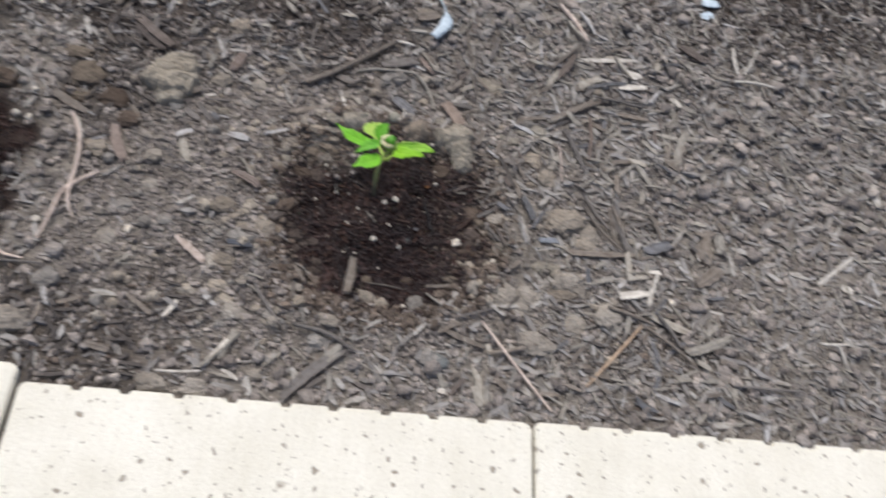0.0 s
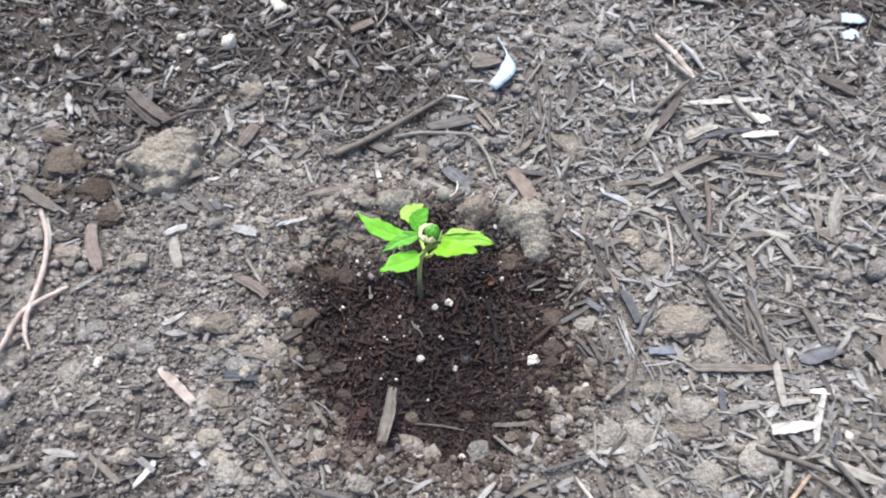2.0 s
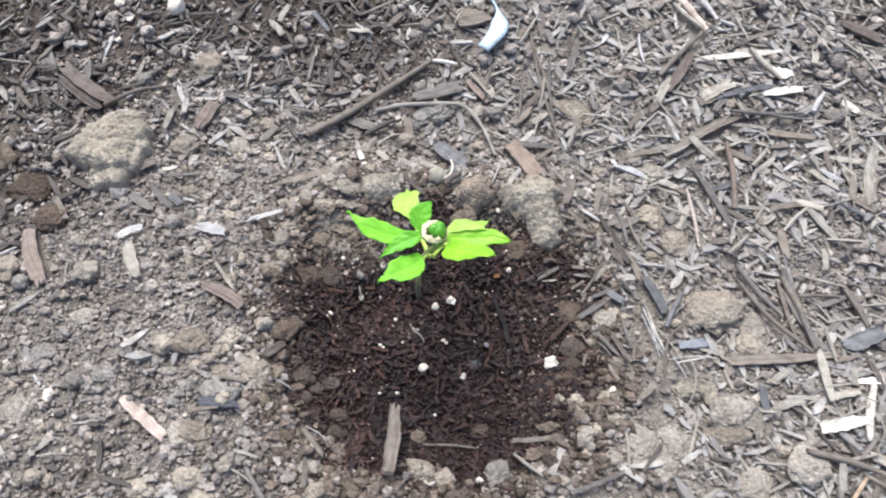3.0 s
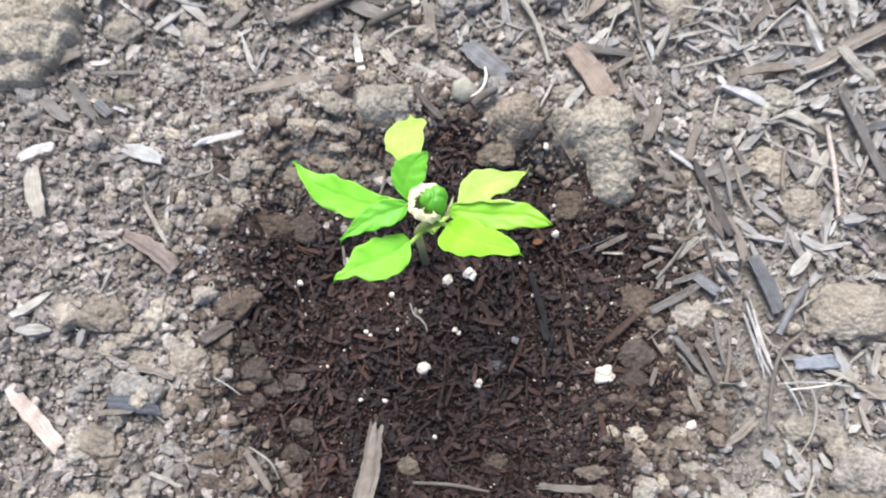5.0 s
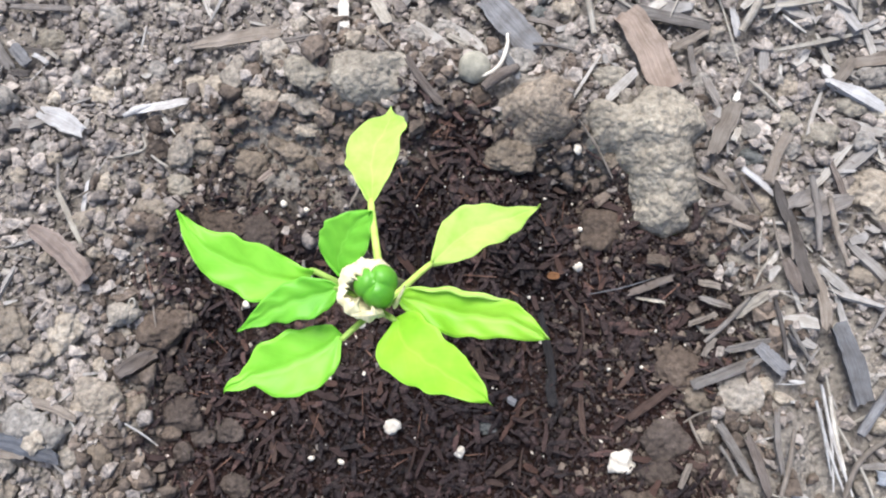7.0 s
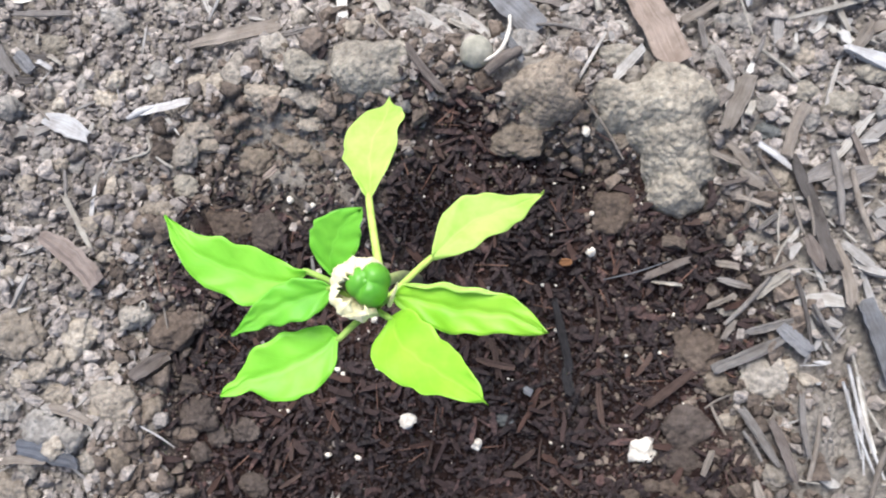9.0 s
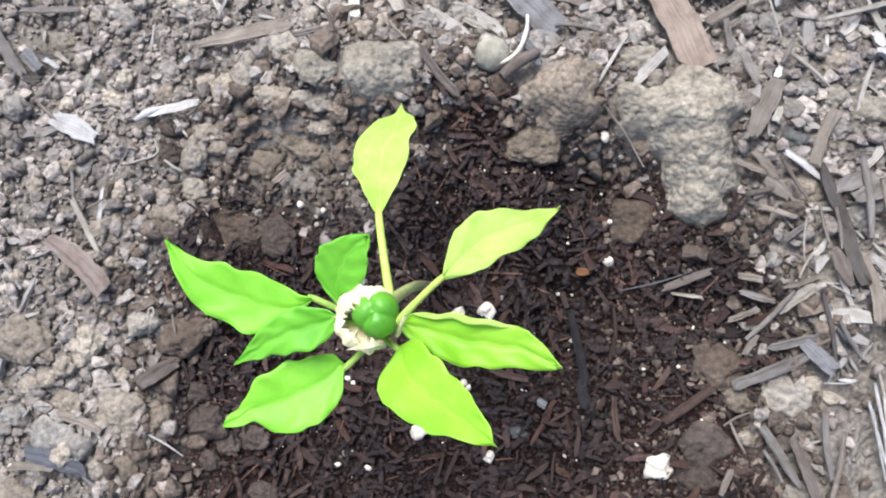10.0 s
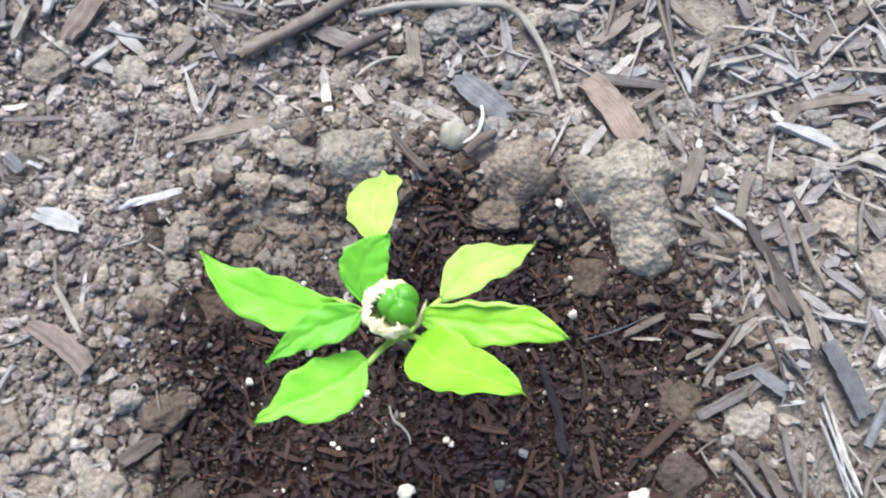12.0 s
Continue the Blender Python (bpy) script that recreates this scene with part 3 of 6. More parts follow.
def edging_block(length, depth, height, teeth):
    """A cast block whose far edge is cut into shallow square teeth."""
    bm = bmesh.new()
    rnd = random.Random(int(length * 1000) + teeth)
    pitch, slot, cut = length / teeth, 0.0100, 0.0034
    outline = [(0, -depth), (length, -depth), (length, -0.006), (length - 0.0022, -0.0022), (length - 0.007, 0)]
    for k in range(teeth - 1, 0, -1):
        x = k * pitch + rnd.uniform(-0.002, 0.002)
        outline += [(x + slot / 2, 0), (x + slot / 2 - 0.002, -cut), (x - slot / 2 + 0.002, -cut), (x - slot / 2, 0)]
    outline += [(0.005, 0), (0.0016, -0.0016), (0, -0.005)]
    f = bm.faces.new([bm.verts.new((x, y, -height)) for x, y in outline])
    top = bmesh.ops.extrude_face_region(bm, geom=[f])
    moved = [v for v in top["geom"] if isinstance(v, bmesh.types.BMVert)]
    bmesh.ops.translate(bm, verts=moved, vec=(0, 0, height))
    bmesh.ops.recalc_face_normals(bm, faces=bm.faces[:])
    rim = [e for e in bm.edges if all(v.co.z > -0.001 for v in e.verts)]
    bmesh.ops.bevel(bm, geom=rim, offset=0.0016, segments=2, affect="EDGES")
    return bm


for x, y, turn, length, teeth in ((-0.2555, 0.1492, 0.6, 0.4015, 10), (0.1485, 0.1545, 0.6, 0.4015, 10), (-0.6610, 0.1680, -0.7, 0.4015, 10)):
    block = part("edging_block", edging_block(length, 0.2, 0.09, teeth), M_STONE, smoothed=False)
    tagged(block, "pale cream cast-stone edging block with a notched edge", "edging block", "edging blocks")
    block.matrix_basis = pose(x, y, 0.010, 0, 0, turn)

# ---- loose pieces: shapes ----


def ball(level):
    bm = bmesh.new()
    bmesh.ops.create_icosphere(bm, subdivisions=level, radius=1.0)
    bm.verts.index_update()
    v = np.array([q.co[:] for q in bm.verts])
    f = np.array([[q.index for q in t.verts] for t in bm.faces])
    bm.free()
    return v, f


def lumpy(level, seed, amount=0.3, detail=1.6):
    """An irregular lump of about unit radius."""
    v, f = ball(level)
    off = Vector((seed * 7.31, seed * 3.17, seed * 1.93))
    k = []
    for q in v:
        p = Vector(q) + off
        rough = 0.0
        if level > 2:
            q2 = p + 0.25 * Vector((noise.noise(p * 2.1), noise.noise(p * 2.1 + off), noise.noise(p * 2.1 - off)))
            rough = 0.16 * noise.noise(p * detail * 4) + sum(h * (0.55 - noise.voronoi(q2 * g)[0][0]) for h, g in ((0.42, 1.9), (0.3, 4.2), (0.12, 9.0)))
        k.append(1 + amount * (noise.noise(p * detail) + 0.6 * noise.noise(p * detail * 2.3) + rough))
    return v * np.array(k)[:, None], f


def hewn(v, seed, planes=6, cut=0.55):
    """The lump with some of its sides broken flat."""
    r = np.random.RandomState(seed)
    for _ in range(planes):
        q = r.normal(size=3) * np.array((1, 1, 0.7))
        q = q / np.linalg.norm(q)
        over = np.maximum(0, v @ q - r.uniform(0.6, 0.9))
        v = v - cut * over[:, None] * q
    return v


def splinter(seed, bends=3):
    """A split piece of wood along x, one unit long and wide, with broken ends; it carries a grain map."""
    r = np.random.RandomState(seed)
    v, uv = [], []
    for i in range(bends + 1):
        s = i / bends
        w = 0.5 * (1 - 0.35 * abs(2 * s - 1) ** 2 * r.rand()) * r.uniform(0.75, 1.05)
        if i in (0, bends):
            w *= r.uniform(0.25, 0.9)
        mid, lift = 0.12 * r.uniform(-1, 1), 0.25 * r.uniform(-1, 1)
        for c, h in ((-w, -0.5), (w, -0.5), (w * 0.9, 0.5), (-w * 0.9, 0.5)):
            v.append((s - 0.5 + 0.06 * r.uniform(-1, 1), c + mid, (h + lift) * r.uniform(0.7, 1.1)))
            uv.append(((c + h * 0.5) * 0.5 + 0.5, s))
    f = []
    for i in range(bends):
        for j in range(4):
            a, b = 4 * i + j, 4 * i + (j + 1) % 4
            f += [(a, b, b + 4), (a, b + 4, a + 4)]
    e = 4 * bends
    f += [(0, 2, 1), (0, 3, 2), (e, e + 1, e + 2), (e, e + 2, e + 3)]
    return np.array(v), np.array(f), np.array(uv)


def strewn(name, shapes, pos, size, turn, mat, label, category, smoothed=True):
    """Many loose pieces as one object: each takes a shape, a place, three sizes and a turn (tilt x, tilt y, yaw)."""
    verts, faces, uvs, soft, base = [], [], [], [], 0
    n = len(pos)
    pick = np.arange(n) % len(shapes)
    cx, sx, cy, sy, cz, sz = (f(turn[:, k]) for k in range(3) for f in (np.cos, np.sin))
    zero, one = np.zeros(n), np.ones(n)
    rx = np.stack([one, zero, zero, zero, cx, -sx, zero, sx, cx], -1).reshape(n, 3, 3)
    ry = np.stack([cy, zero, sy, zero, one, zero, -sy, zero, cy], -1).reshape(n, 3, 3)
    rz = np.stack([cz, -sz, zero, sz, cz, zero, zero, zero, one], -1).reshape(n, 3, 3)
    rot = rz @ ry @ rx
    for k, shape in enumerate(shapes):
        who = np.where(pick == k)[0]
        if not len(who):
            continue
        v = shape[0][None] * size[who][:, None]
        v = np.einsum("nij,nvj->nvi", rot[who], v) + pos[who][:, None]
        verts.append(v.reshape(-1, 3))
        faces.append((shape[1][None] + (base + np.arange(len(who)) * len(shape[0]))[:, None, None]).reshape(-1, 3))
        soft.append(np.repeat(RS.rand(len(who)) < smoothed, len(shape[1])))
        if len(shape) > 2:
            uvs.append(np.tile(shape[2], (len(who), 1)))
        base += len(who) * len(shape[0])
    me = mesh_of(name, np.concatenate(verts), np.concatenate(faces), mat, np.concatenate(soft), np.concatenate(uvs) if uvs else None)
    return tagged(new(name, me), label, category, kind="stuff")


RS = np.random.RandomState(11)


def field(n, lo, hi, keep):
    """Random places in a rectangle, thinned by keep(x, y) between 0 and 1."""
    x, y = RS.uniform(lo[0], hi[0], n), RS.uniform(lo[1], hi[1], n)
    k = RS.rand(n) < keep(x, y) * free(x, y)
    return x[k], y[k]


TAKEN = []  # ground under pieces placed one by one: x, y, two half lengths, yaw


def free(x, y):
    """1 where no placed piece lies, 0 beneath one."""
    out = np.ones(np.shape(x))
    for cx, cy, a, b, yaw in TAKEN:
        c, s = math.cos(yaw), math.sin(yaw)
        u, v = (x - cx) * c + (y - cy) * s, (y - cy) * c - (x - cx) * s
        out[(u / a) ** 2 + (v / b) ** 2 < 1] = 0
    return out


def mulch_at(x, y):
    """How much of the ground is wood mulch rather than bare soil."""
    bare = np.exp(-(((x + 0.13) / 0.12) ** 2 + ((y - 0.33) / 0.13) ** 2))
    band = 0.35 + 0.5 * smooth(0.08, 0.2, x) + 0.45 * smooth(0.44, 0.52, y) + 0.4 * smooth(0.25, 0.19, y) + 0.25 * value_noise(x, y, 0.07, 8)
    smoothed = np.exp(-((x - 0.137) / 0.03) ** 2 - ((y - 0.312) / 0.045) ** 2)
    return np.clip(band - 0.75 * bare - 0.6 * smoothed, 0.06, 1.0) * (1 - peat_at(x, y))


LO, HI = (-0.50, 0.152), (0.62, 0.76)


def chunk(seed, n=13):
    """An angular crumb: the hull of points thrown on an uneven ball."""
    r = np.random.RandomState(seed)
    bm = bmesh.new()
    for _ in range(n):
        q = r.normal(size=3)
        bm.verts.new(q / np.linalg.norm(q) * r.uniform(0.62, 1.15))
    bmesh.ops.convex_hull(bm, input=bm.verts[:])
    bmesh.ops.delete(bm, geom=[v for v in bm.verts if not v.link_faces], context="VERTS")
    bm.verts.index_update()
    v, f = np.array([q.co[:] for q in bm.verts]), np.array([[q.index for q in t.verts] for t in bm.faces])
    bm.free()
    return v, f


CHUNKS = [chunk(s) for s in range(40)]
GRAINS = [chunk(s, 8) for s in range(60, 90)]
ROUGH = [(hewn(v, s) * np.array((1, 1, 0.75)), f) for s in range(70, 94) for v, f in (lumpy(2, s, 0.8, 1.5),)]
CHIPS = [splinter(s, 2 + s % 2) for s in range(30)]
SHREDS = [splinter(s, 2) for s in range(40, 64)]


def crumbs(name, n, lo, hi, keep, rmin, rmax, mat, label, power=2.4, shapes=None, sink=0.25, smoothed=0.3):
    shapes = shapes or CHUNKS
    x, y = field(n, lo, hi, keep)
    u = RS.rand(len(x))
    r = rmin * (1 - u * (1 - (rmin / rmax) ** power)) ** (-1 / power)
    size = np.stack([r * RS.uniform(0.8, 1.25, len(x)), r * RS.uniform(0.8, 1.25, len(x)), r * RS.uniform(0.6, 0.95, len(x))], -1)
    pos = np.stack([x, y, ground_z(x, y) + r * (0.75 - sink * RS.rand(len(x)))], -1)
    turn = np.stack([RS.uniform(-0.6, 0.6, len(x)), RS.uniform(-0.6, 0.6, len(x)), RS.uniform(0, 6.28, len(x))], -1)
    return strewn(name, shapes, pos, size, turn, mat, label, "soil", smoothed)


def litter(name, n, lo, hi, keep, length, width, mat, label, category="mulch", tilt=0.3, lift=0.0015, shapes=None):
    x, y = field(n, lo, hi, keep)
    k = len(x)
    l = length[0] + (length[1] - length[0]) * RS.rand(k) ** 2.2
    w = np.minimum(width[0] + (width[1] - width[0]) * RS.rand(k) ** 1.6, l * 0.6)
    size = np.stack([l, w, w * RS.uniform(0.25, 0.6, k)], -1)
    pos = np.stack([x, y, ground_z(x, y) + lift + 0.0015 * RS.rand(k)], -1)
    turn = np.stack([RS.uniform(-tilt, tilt, k), RS.uniform(-tilt, tilt, k), RS.uniform(0, 6.28, k)], -1)
    return strewn(name, shapes or CHIPS, pos, size, turn, mat, label, category, smoothed=False)


# ---- loose pieces placed one by one ----
LABELS = {
    "bark": "{} piece of weathered bark mulch lying on soil", "chip": "{} wood chip lying on garden soil", "straw": "{} dry straw stalk lying on soil",
    "twig": "{} dry twig lying on garden soil", "root": "{} thin dry root curled on soil", "flake": "{} papery flake lying on garden soil",
    "plastic": "{} weathered plastic scrap lying on mulch", "needle": "long {} pine needle lying on soil",
}
WORDS = {"tan": "tan", "grey": "grey", "slate": "slate-grey", "rose": "pinkish brown", "dusk": "dark blue-grey", "cocoa": "moist dark brown", "russet": "moist reddish brown", "peat": "wet blackish brown", "dark": "dark grey", "black": "charred black", "umber": "dark brown", "cinnamon": "reddish brown", "cream": "pale cream", "white": "whitish", "pink": "pale pinkish", "blue": "pale blue", "bone": "bone-white", "amber": "amber-brown", "steel": "pale steel-grey", "rust": "rusty orange"}
serial = [0]


def set_down(kind, colour, me_or_ob, category):
    return tagged(me_or_ob, LABELS[kind].format(WORDS[colour]), category, "loose " + category + " pieces")


def slab(kind, colour, x, y, length, width, yaw, thick, category, ragged=0.12, segments=9):
    """A flat split piece with a ragged outline, long grain and broken ends. Sizes in millimetres."""
    serial[0] += 1
    r = random.Random(serial[0])
    l, w, h = length / 1000, width / 1000, thick / 1000
    bm = bmesh.new()
    uvl = bm.loops.layers.uv.new("UVMap")
    rings, m = [], 5
    bow = r.uniform(-0.05, 0.05) * l
    ridge = [r.uniform(-0.22, 0.22) for _ in range(m + 1)]
    taper = (r.uniform(0.55, 1.0), r.uniform(0.55, 1.0))
    for i in range(segments + 1):
        s = i / segments
        end = 1 - (1 - taper[0]) * max(0, 1 - 3 * s) - (1 - taper[1]) * max(0, 3 * s - 2)
        wl, wr = (w / 2 * end * (1 + ragged * r.uniform(-1, 1)) for _ in range(2))
        mid = bow * 4 * s * (1 - s)
        torn = 0.09 if i in (0, segments) else 0.02
        top = [((s - 0.5) * l + torn * l * r.uniform(-1, 1), mid - wl + (wl + wr) * k / m, h * (0.5 + ridge[k] + 0.1 * r.uniform(-1, 1)) * (0.75 if i in (0, segments) else 1), k / m) for k in range(m + 1)]
        low = [((s - 0.5) * l, mid + wr * 0.85, -h / 2, 1.1), ((s - 0.5) * l, mid - wl * 0.85, -h / 2, -0.1)]
        rings.append([(bm.verts.new(q[:3]), (q[3], s * l / w * 0.35)) for q in top + low])
    k = m + 3
    for i in range(segments):
        for j in range(k):
            q = (rings[i][j], rings[i][(j + 1) % k], rings[i + 1][(j + 1) % k], rings[i + 1][j])
            f = bm.faces.new([v for v, _ in q])
            for lp, (_, t) in zip(f.loops, q):
                lp[uvl].uv = t
    bm.faces.new([v for v, _ in rings[0]])
    bm.faces.new([v for v, _ in rings[-1]][::-1])
    bmesh.ops.recalc_face_normals(bm, faces=bm.faces[:])
    name = {"bark": "bark_piece", "chip": "wood_chip", "flake": "pale_flake", "plastic": "plastic_scrap"}[kind]
    ob = part(name, bm, M_PLASTIC if colour == "blue" else M_WOOD[colour], smoothed=kind == "plastic")
    c, s = math.cos(radians(yaw)), math.sin(radians(yaw))
    TAKEN.append((x, y, l * 0.5, w * 0.5, radians(yaw)))
    z0, z1 = (float(ground_z(x + k * c * l * 0.4, y + k * s * l * 0.4)) for k in (-1, 1))
    pitch = -math.degrees(math.atan2(z1 - z0, l * 0.8)) * 0.8
    ob.matrix_basis = pose(x, y, (z0 + z1) / 2 + 0.0042 + h * 0.3, 0, 0, yaw) @ pose(0, 0, 0, r.uniform(-9, 9), pitch, 0)
    return set_down(kind, colour, ob, category)


def bark(colour, x, y, length, width, yaw):
    return slab("bark", colour, x, y, length, width, yaw, max(1.2, width * 0.26), "bark piece", 0.1)


def chip(colour, x, y, length, width, yaw):
    return slab("chip", colour, x, y, length, width, yaw, max(1.0, width * 0.32), "wood chip", 0.14, 6)


def flake(colour, x, y, length, width, yaw):
    return slab("flake", colour, x, y, length, width, yaw, max(0.6, width * 0.09), "flake", 0.3 if width > 0.35 * length else 0.14, 8)


def rod(kind, colour, width, points, category, taper=0.6):
    serial[0] += 1
    r = random.Random(serial[0])
    w = width / 2000
    q = [(x, y, max(float(ground_z(x + a * 0.004, y + c * 0.004)) for a in (-1, 0, 1) for c in (-1, 0, 1)) + (0.0055 if kind == "needle" else 0.0030 + 0.0025 * float(mulch_at(x, y))) + w * 0.6) for x, y in points]
    for (xa, ya), (xb, yb) in zip(points, points[1:]):
        TAKEN.append(((xa + xb) / 2, (ya + yb) / 2, math.hypot(xb - xa, yb - ya) * 0.5 + w, max(w * 1.1, 0.0012), math.atan2(yb - ya, xb - xa)))
    bm = tube(q, [w * 0.8, w, w * 0.95, w * taper], max(8, 6 * len(points)), 7, 0.1, r)
    name = {"straw": "straw_stalk", "twig": "twig", "root": "dry_root", "needle": "pine_needle", "plastic": "plastic_scrap"}[kind]
    return set_down(kind, colour, part(name, bm, M_PLASTIC if colour == "blue" else M_WOOD[colour]), category)


def two_ends(x, y, length, yaw, bow=0.0):
    c, s, l = math.cos(radians(yaw)), math.sin(radians(yaw)), length / 2000
    return [(x - c * l, y - s * l), (x - s * bow * l, y + c * bow * l), (x + c * l, y + s * l)]


def straw(colour, x, y, length, width, yaw):
    return rod("straw", colour, width, two_ends(x, y, length, yaw, 0.06 if serial[0] % 2 else -0.05), "straw")


def needle(colour, x, y, length, width, yaw):
    return rod("needle", colour, width, two_ends(x, y, length, yaw, 0.01), "pine needle")


def twig(colour, x, y, length, width, yaw):
    return rod("twig", colour, width, two_ends(x, y, length, yaw, 0.05), "twig")


def bent_twig(colour, width, *points):
    return rod("twig", colour, width, points, "twig")


def bent_root(colour, width, *points):
    return rod("root", colour, width, points, "root", 0.4)


def plastic(colour, x, y, length, width, yaw):
    return slab("plastic", colour, x, y, length, width, yaw, 1.2, "plastic scrap", 0.2, 8)


def bent_plastic(colour, width, *points):
    """A thin curled strip that narrows to one end."""
    bm = bmesh.new()
    z = max(float(ground_z(x, y)) for x, y in points) + 0.006
    path = spline([(x, y, z) for x, y in points], 14)
    rows_ = []
    for k, q in enumerate(path):
        d = (path[min(k + 1, 14)] - path[max(k - 1, 0)]).normalized()
        side = d.cross(Vector((0, 0, 1))).normalized()
        w = width / 2000 * (0.16 + 1.05 * float(smooth(3.5, 7.0, k)) - 0.35 * float(smooth(8, 14, k)))
        rows_.append([bm.verts.new(q + side * (u * w) + Vector((0, 0, 0.0016 * math.cos(u * 1.5) + 0.001 * math.sin(k * 0.7)))) for u in (-1, -0.5, 0, 0.5, 1)])
    for p, q in zip(rows_, rows_[1:]):
        for j in range(4):
            bm.faces.new((p[j], p[j + 1], q[j + 1], q[j]))
    bmesh.ops.recalc_face_normals(bm, faces=bm.faces[:])
    bmesh.ops.solidify(bm, geom=bm.faces[:], thickness=0.0006)
    return set_down("plastic", colour, part("plastic_scrap", bm, M_PLASTIC), "plastic scrap")


def clod(tone, x, y, rx, ry, high):
    """A clod of earth half sunk in the ground; radii in millimetres."""
    serial[0] += 1
    s = serial[0]
    v, f = lumpy(5 if max(rx, ry) > 9 and abs(x) < 0.16 and y < 0.5 else 4 if max(rx, ry) > 4 else 3, s, 0.46, 1.4)
    v = hewn(v, s, 9, 0.5) * np.array((1.14 * rx, 1.14 * ry, (rx + ry) / 2 * high)) / 1000
    TAKEN.append((x, y, rx * 0.00095, ry * 0.00095, 0))
    ob = new("soil_clod", mesh_of("soil_clod", v, f, M_CLOD[tone]))
    ob.matrix_basis = pose(x, y, float(ground_z(x, y)) + (rx + ry) / 2000 * high * 0.35, 0, 0, 0)
    word = {"pale": "pale dry", "tan": "dry tan-brown", "brown": "moist dark brown", "grey": "dry grey", "slate": "dark slate-grey", "mud": "flat moist dark", "dun": "dull brown", "fawn": "fawn-brown", "chalk": "chalky pale", "olive": "pale olive-grey"}[tone]
    return tagged(ob, word + " clod of garden soil lying on the bed", "soil clod", "soil clods")


def clod_mass(tone, label, *lobes, sides=0.34, crag=1.0):
    """Clods grown into one mass, resting on the bed: each lobe has a place, two radii and a height in millimetres."""
    x0, x1 = (f(q[0] + g * q[2] / 1000 for q in lobes) for f, g in ((min, -1.3), (max, 1.3)))
    y0, y1 = (f(q[1] + g * q[3] / 1000 for q in lobes) for f, g in ((min, -1.3), (max, 1.3)))
    ax, ay = np.arange(x0, x1, 0.0006), np.arange(y0, y1, 0.0006)
    px, py = np.meshgrid(ax, ay)
    wx, wy = (p + 0.003 * crag * value_noise(px, py, 0.011, k) + 0.0012 * value_noise(px, py, 0.004, k + 3) for p, k in ((px, 21), (py, 22)))
    total = 0
    for x, y, rx, ry, high in lobes:
        d = ((wx - x) / rx * 1000) ** 2 + ((wy - y) / ry * 1000) ** 2
        total = total + (high / 1000 * np.clip(1 - d, 0, 1) ** sides) ** 3
        TAKEN.append((x, y, rx / 1000, ry / 1000, 0))
    high = total ** (1 / 3)
    grain = 0.0018 * (crag - 1) * crumb_noise(wx, wy, 0.013, 4) + 0.0012 * value_noise(px, py, 0.009, 23) + 0.0008 * crumb_noise(wx, wy, 0.0062, 1) + 0.0008 * crumb_noise(px, py, 0.0031, 2) + 0.0004 * value_noise(px, py, 0.0014, 25)
    pz = ground_z(px, py) - 0.0025 + high + grain * np.clip(high / 0.004, 0, 1)
    ids = np.arange(px.size).reshape(px.shape)
    q = np.stack([ids[:-1, :-1], ids[:-1, 1:], ids[1:, 1:], ids[1:, :-1]], -1).reshape(-1, 4)
    q = q[(high.ravel()[q] > 0).any(1)]
    used, flat = np.unique(q, return_inverse=True)
    me = mesh_of("soil_clod", np.stack([px, py, pz], -1).reshape(-1, 3)[used], flat.reshape(-1, 4), M_CLOD[tone])
    return tagged(new("soil_clod", me), label, "soil clod", "soil clods")


def pebble(x, y, r):
    serial[0] += 1
    v, f = lumpy(4, serial[0], 0.1, 1.0)
    TAKEN.append((x, y, r / 1000, r / 1000, 0))
    ob = new("pebble", mesh_of("pebble", v * np.array((r, r * 0.95, r * 0.85)) / 1000, f, M_PEBBLE))
    ob.matrix_basis = pose(x, y, float(ground_z(x, y)) + r / 1600, 0, 0, 20)
    return tagged(ob, "round pale grey pebble half sunk in soil", "pebble")


def perlite(x, y, r):
    serial[0] += 1
    v, f = lumpy(3 if r > 1.5 else 2, serial[0], 0.6, 1.2)
    v = hewn(v, serial[0], 7, 0.7)
    ob = new("perlite_grain", mesh_of("perlite_grain", v * np.array((r * 1.1, r, r * 0.8)) / 1000, f, M_PERLITE))
    ob.matrix_basis = pose(x, y, float(ground_z(x, y)) + 0.0020 + r / 2500, 0, 0, serial[0] * 40)
    return tagged(ob, "white perlite or stone grain lying on the soil", "perlite grain", "perlite grains")


bent_twig("cream", 3.4, (-0.035, 0.495), (-0.016, 0.500), (0.009, 0.504), (0.026, 0.503), (0.039, 0.486), (0.047, 0.461))
chip("tan", -0.0747, 0.4813, 16, 4.8, 45)
bent_root("cream", 1.1, (0.015, 0.481), (0.023, 0.483), (0.026, 0.490))
chip("tan", -0.0107, 0.4808, 23, 5.0, -77)
bark("grey", -0.0422, 0.4862, 22, 7.4, -24)
twig("dark", -0.0311, 0.4826, 23, 4.0, 29)
bark("dark", -0.0553, 0.4927, 23, 5.5, 26)
straw("cream", 0.1545, 0.4929, 26, 1.4, 47)
straw("tan", 0.1151, 0.4886, 15, 1.4, 26)
bark("cream", -0.1749, 0.4868, 15, 4.5, 74)
chip("grey", -0.1059, 0.4786, 14, 5.1, 54)
bent_twig("tan", 5.0, (-0.078, 0.476), (-0.045, 0.499), (0.003, 0.538))
bent_plastic("blue", 10.9, (0.043, 0.603), (0.052, 0.581), (0.051, 0.564), (0.040, 0.547))
straw("tan", 0.0830, 0.5252, 87, 2.1, -80)
straw("tan", 0.0829, 0.5299, 43, 2.1, -76)
straw("grey", 0.0886, 0.5140, 59, 2.1, -88)
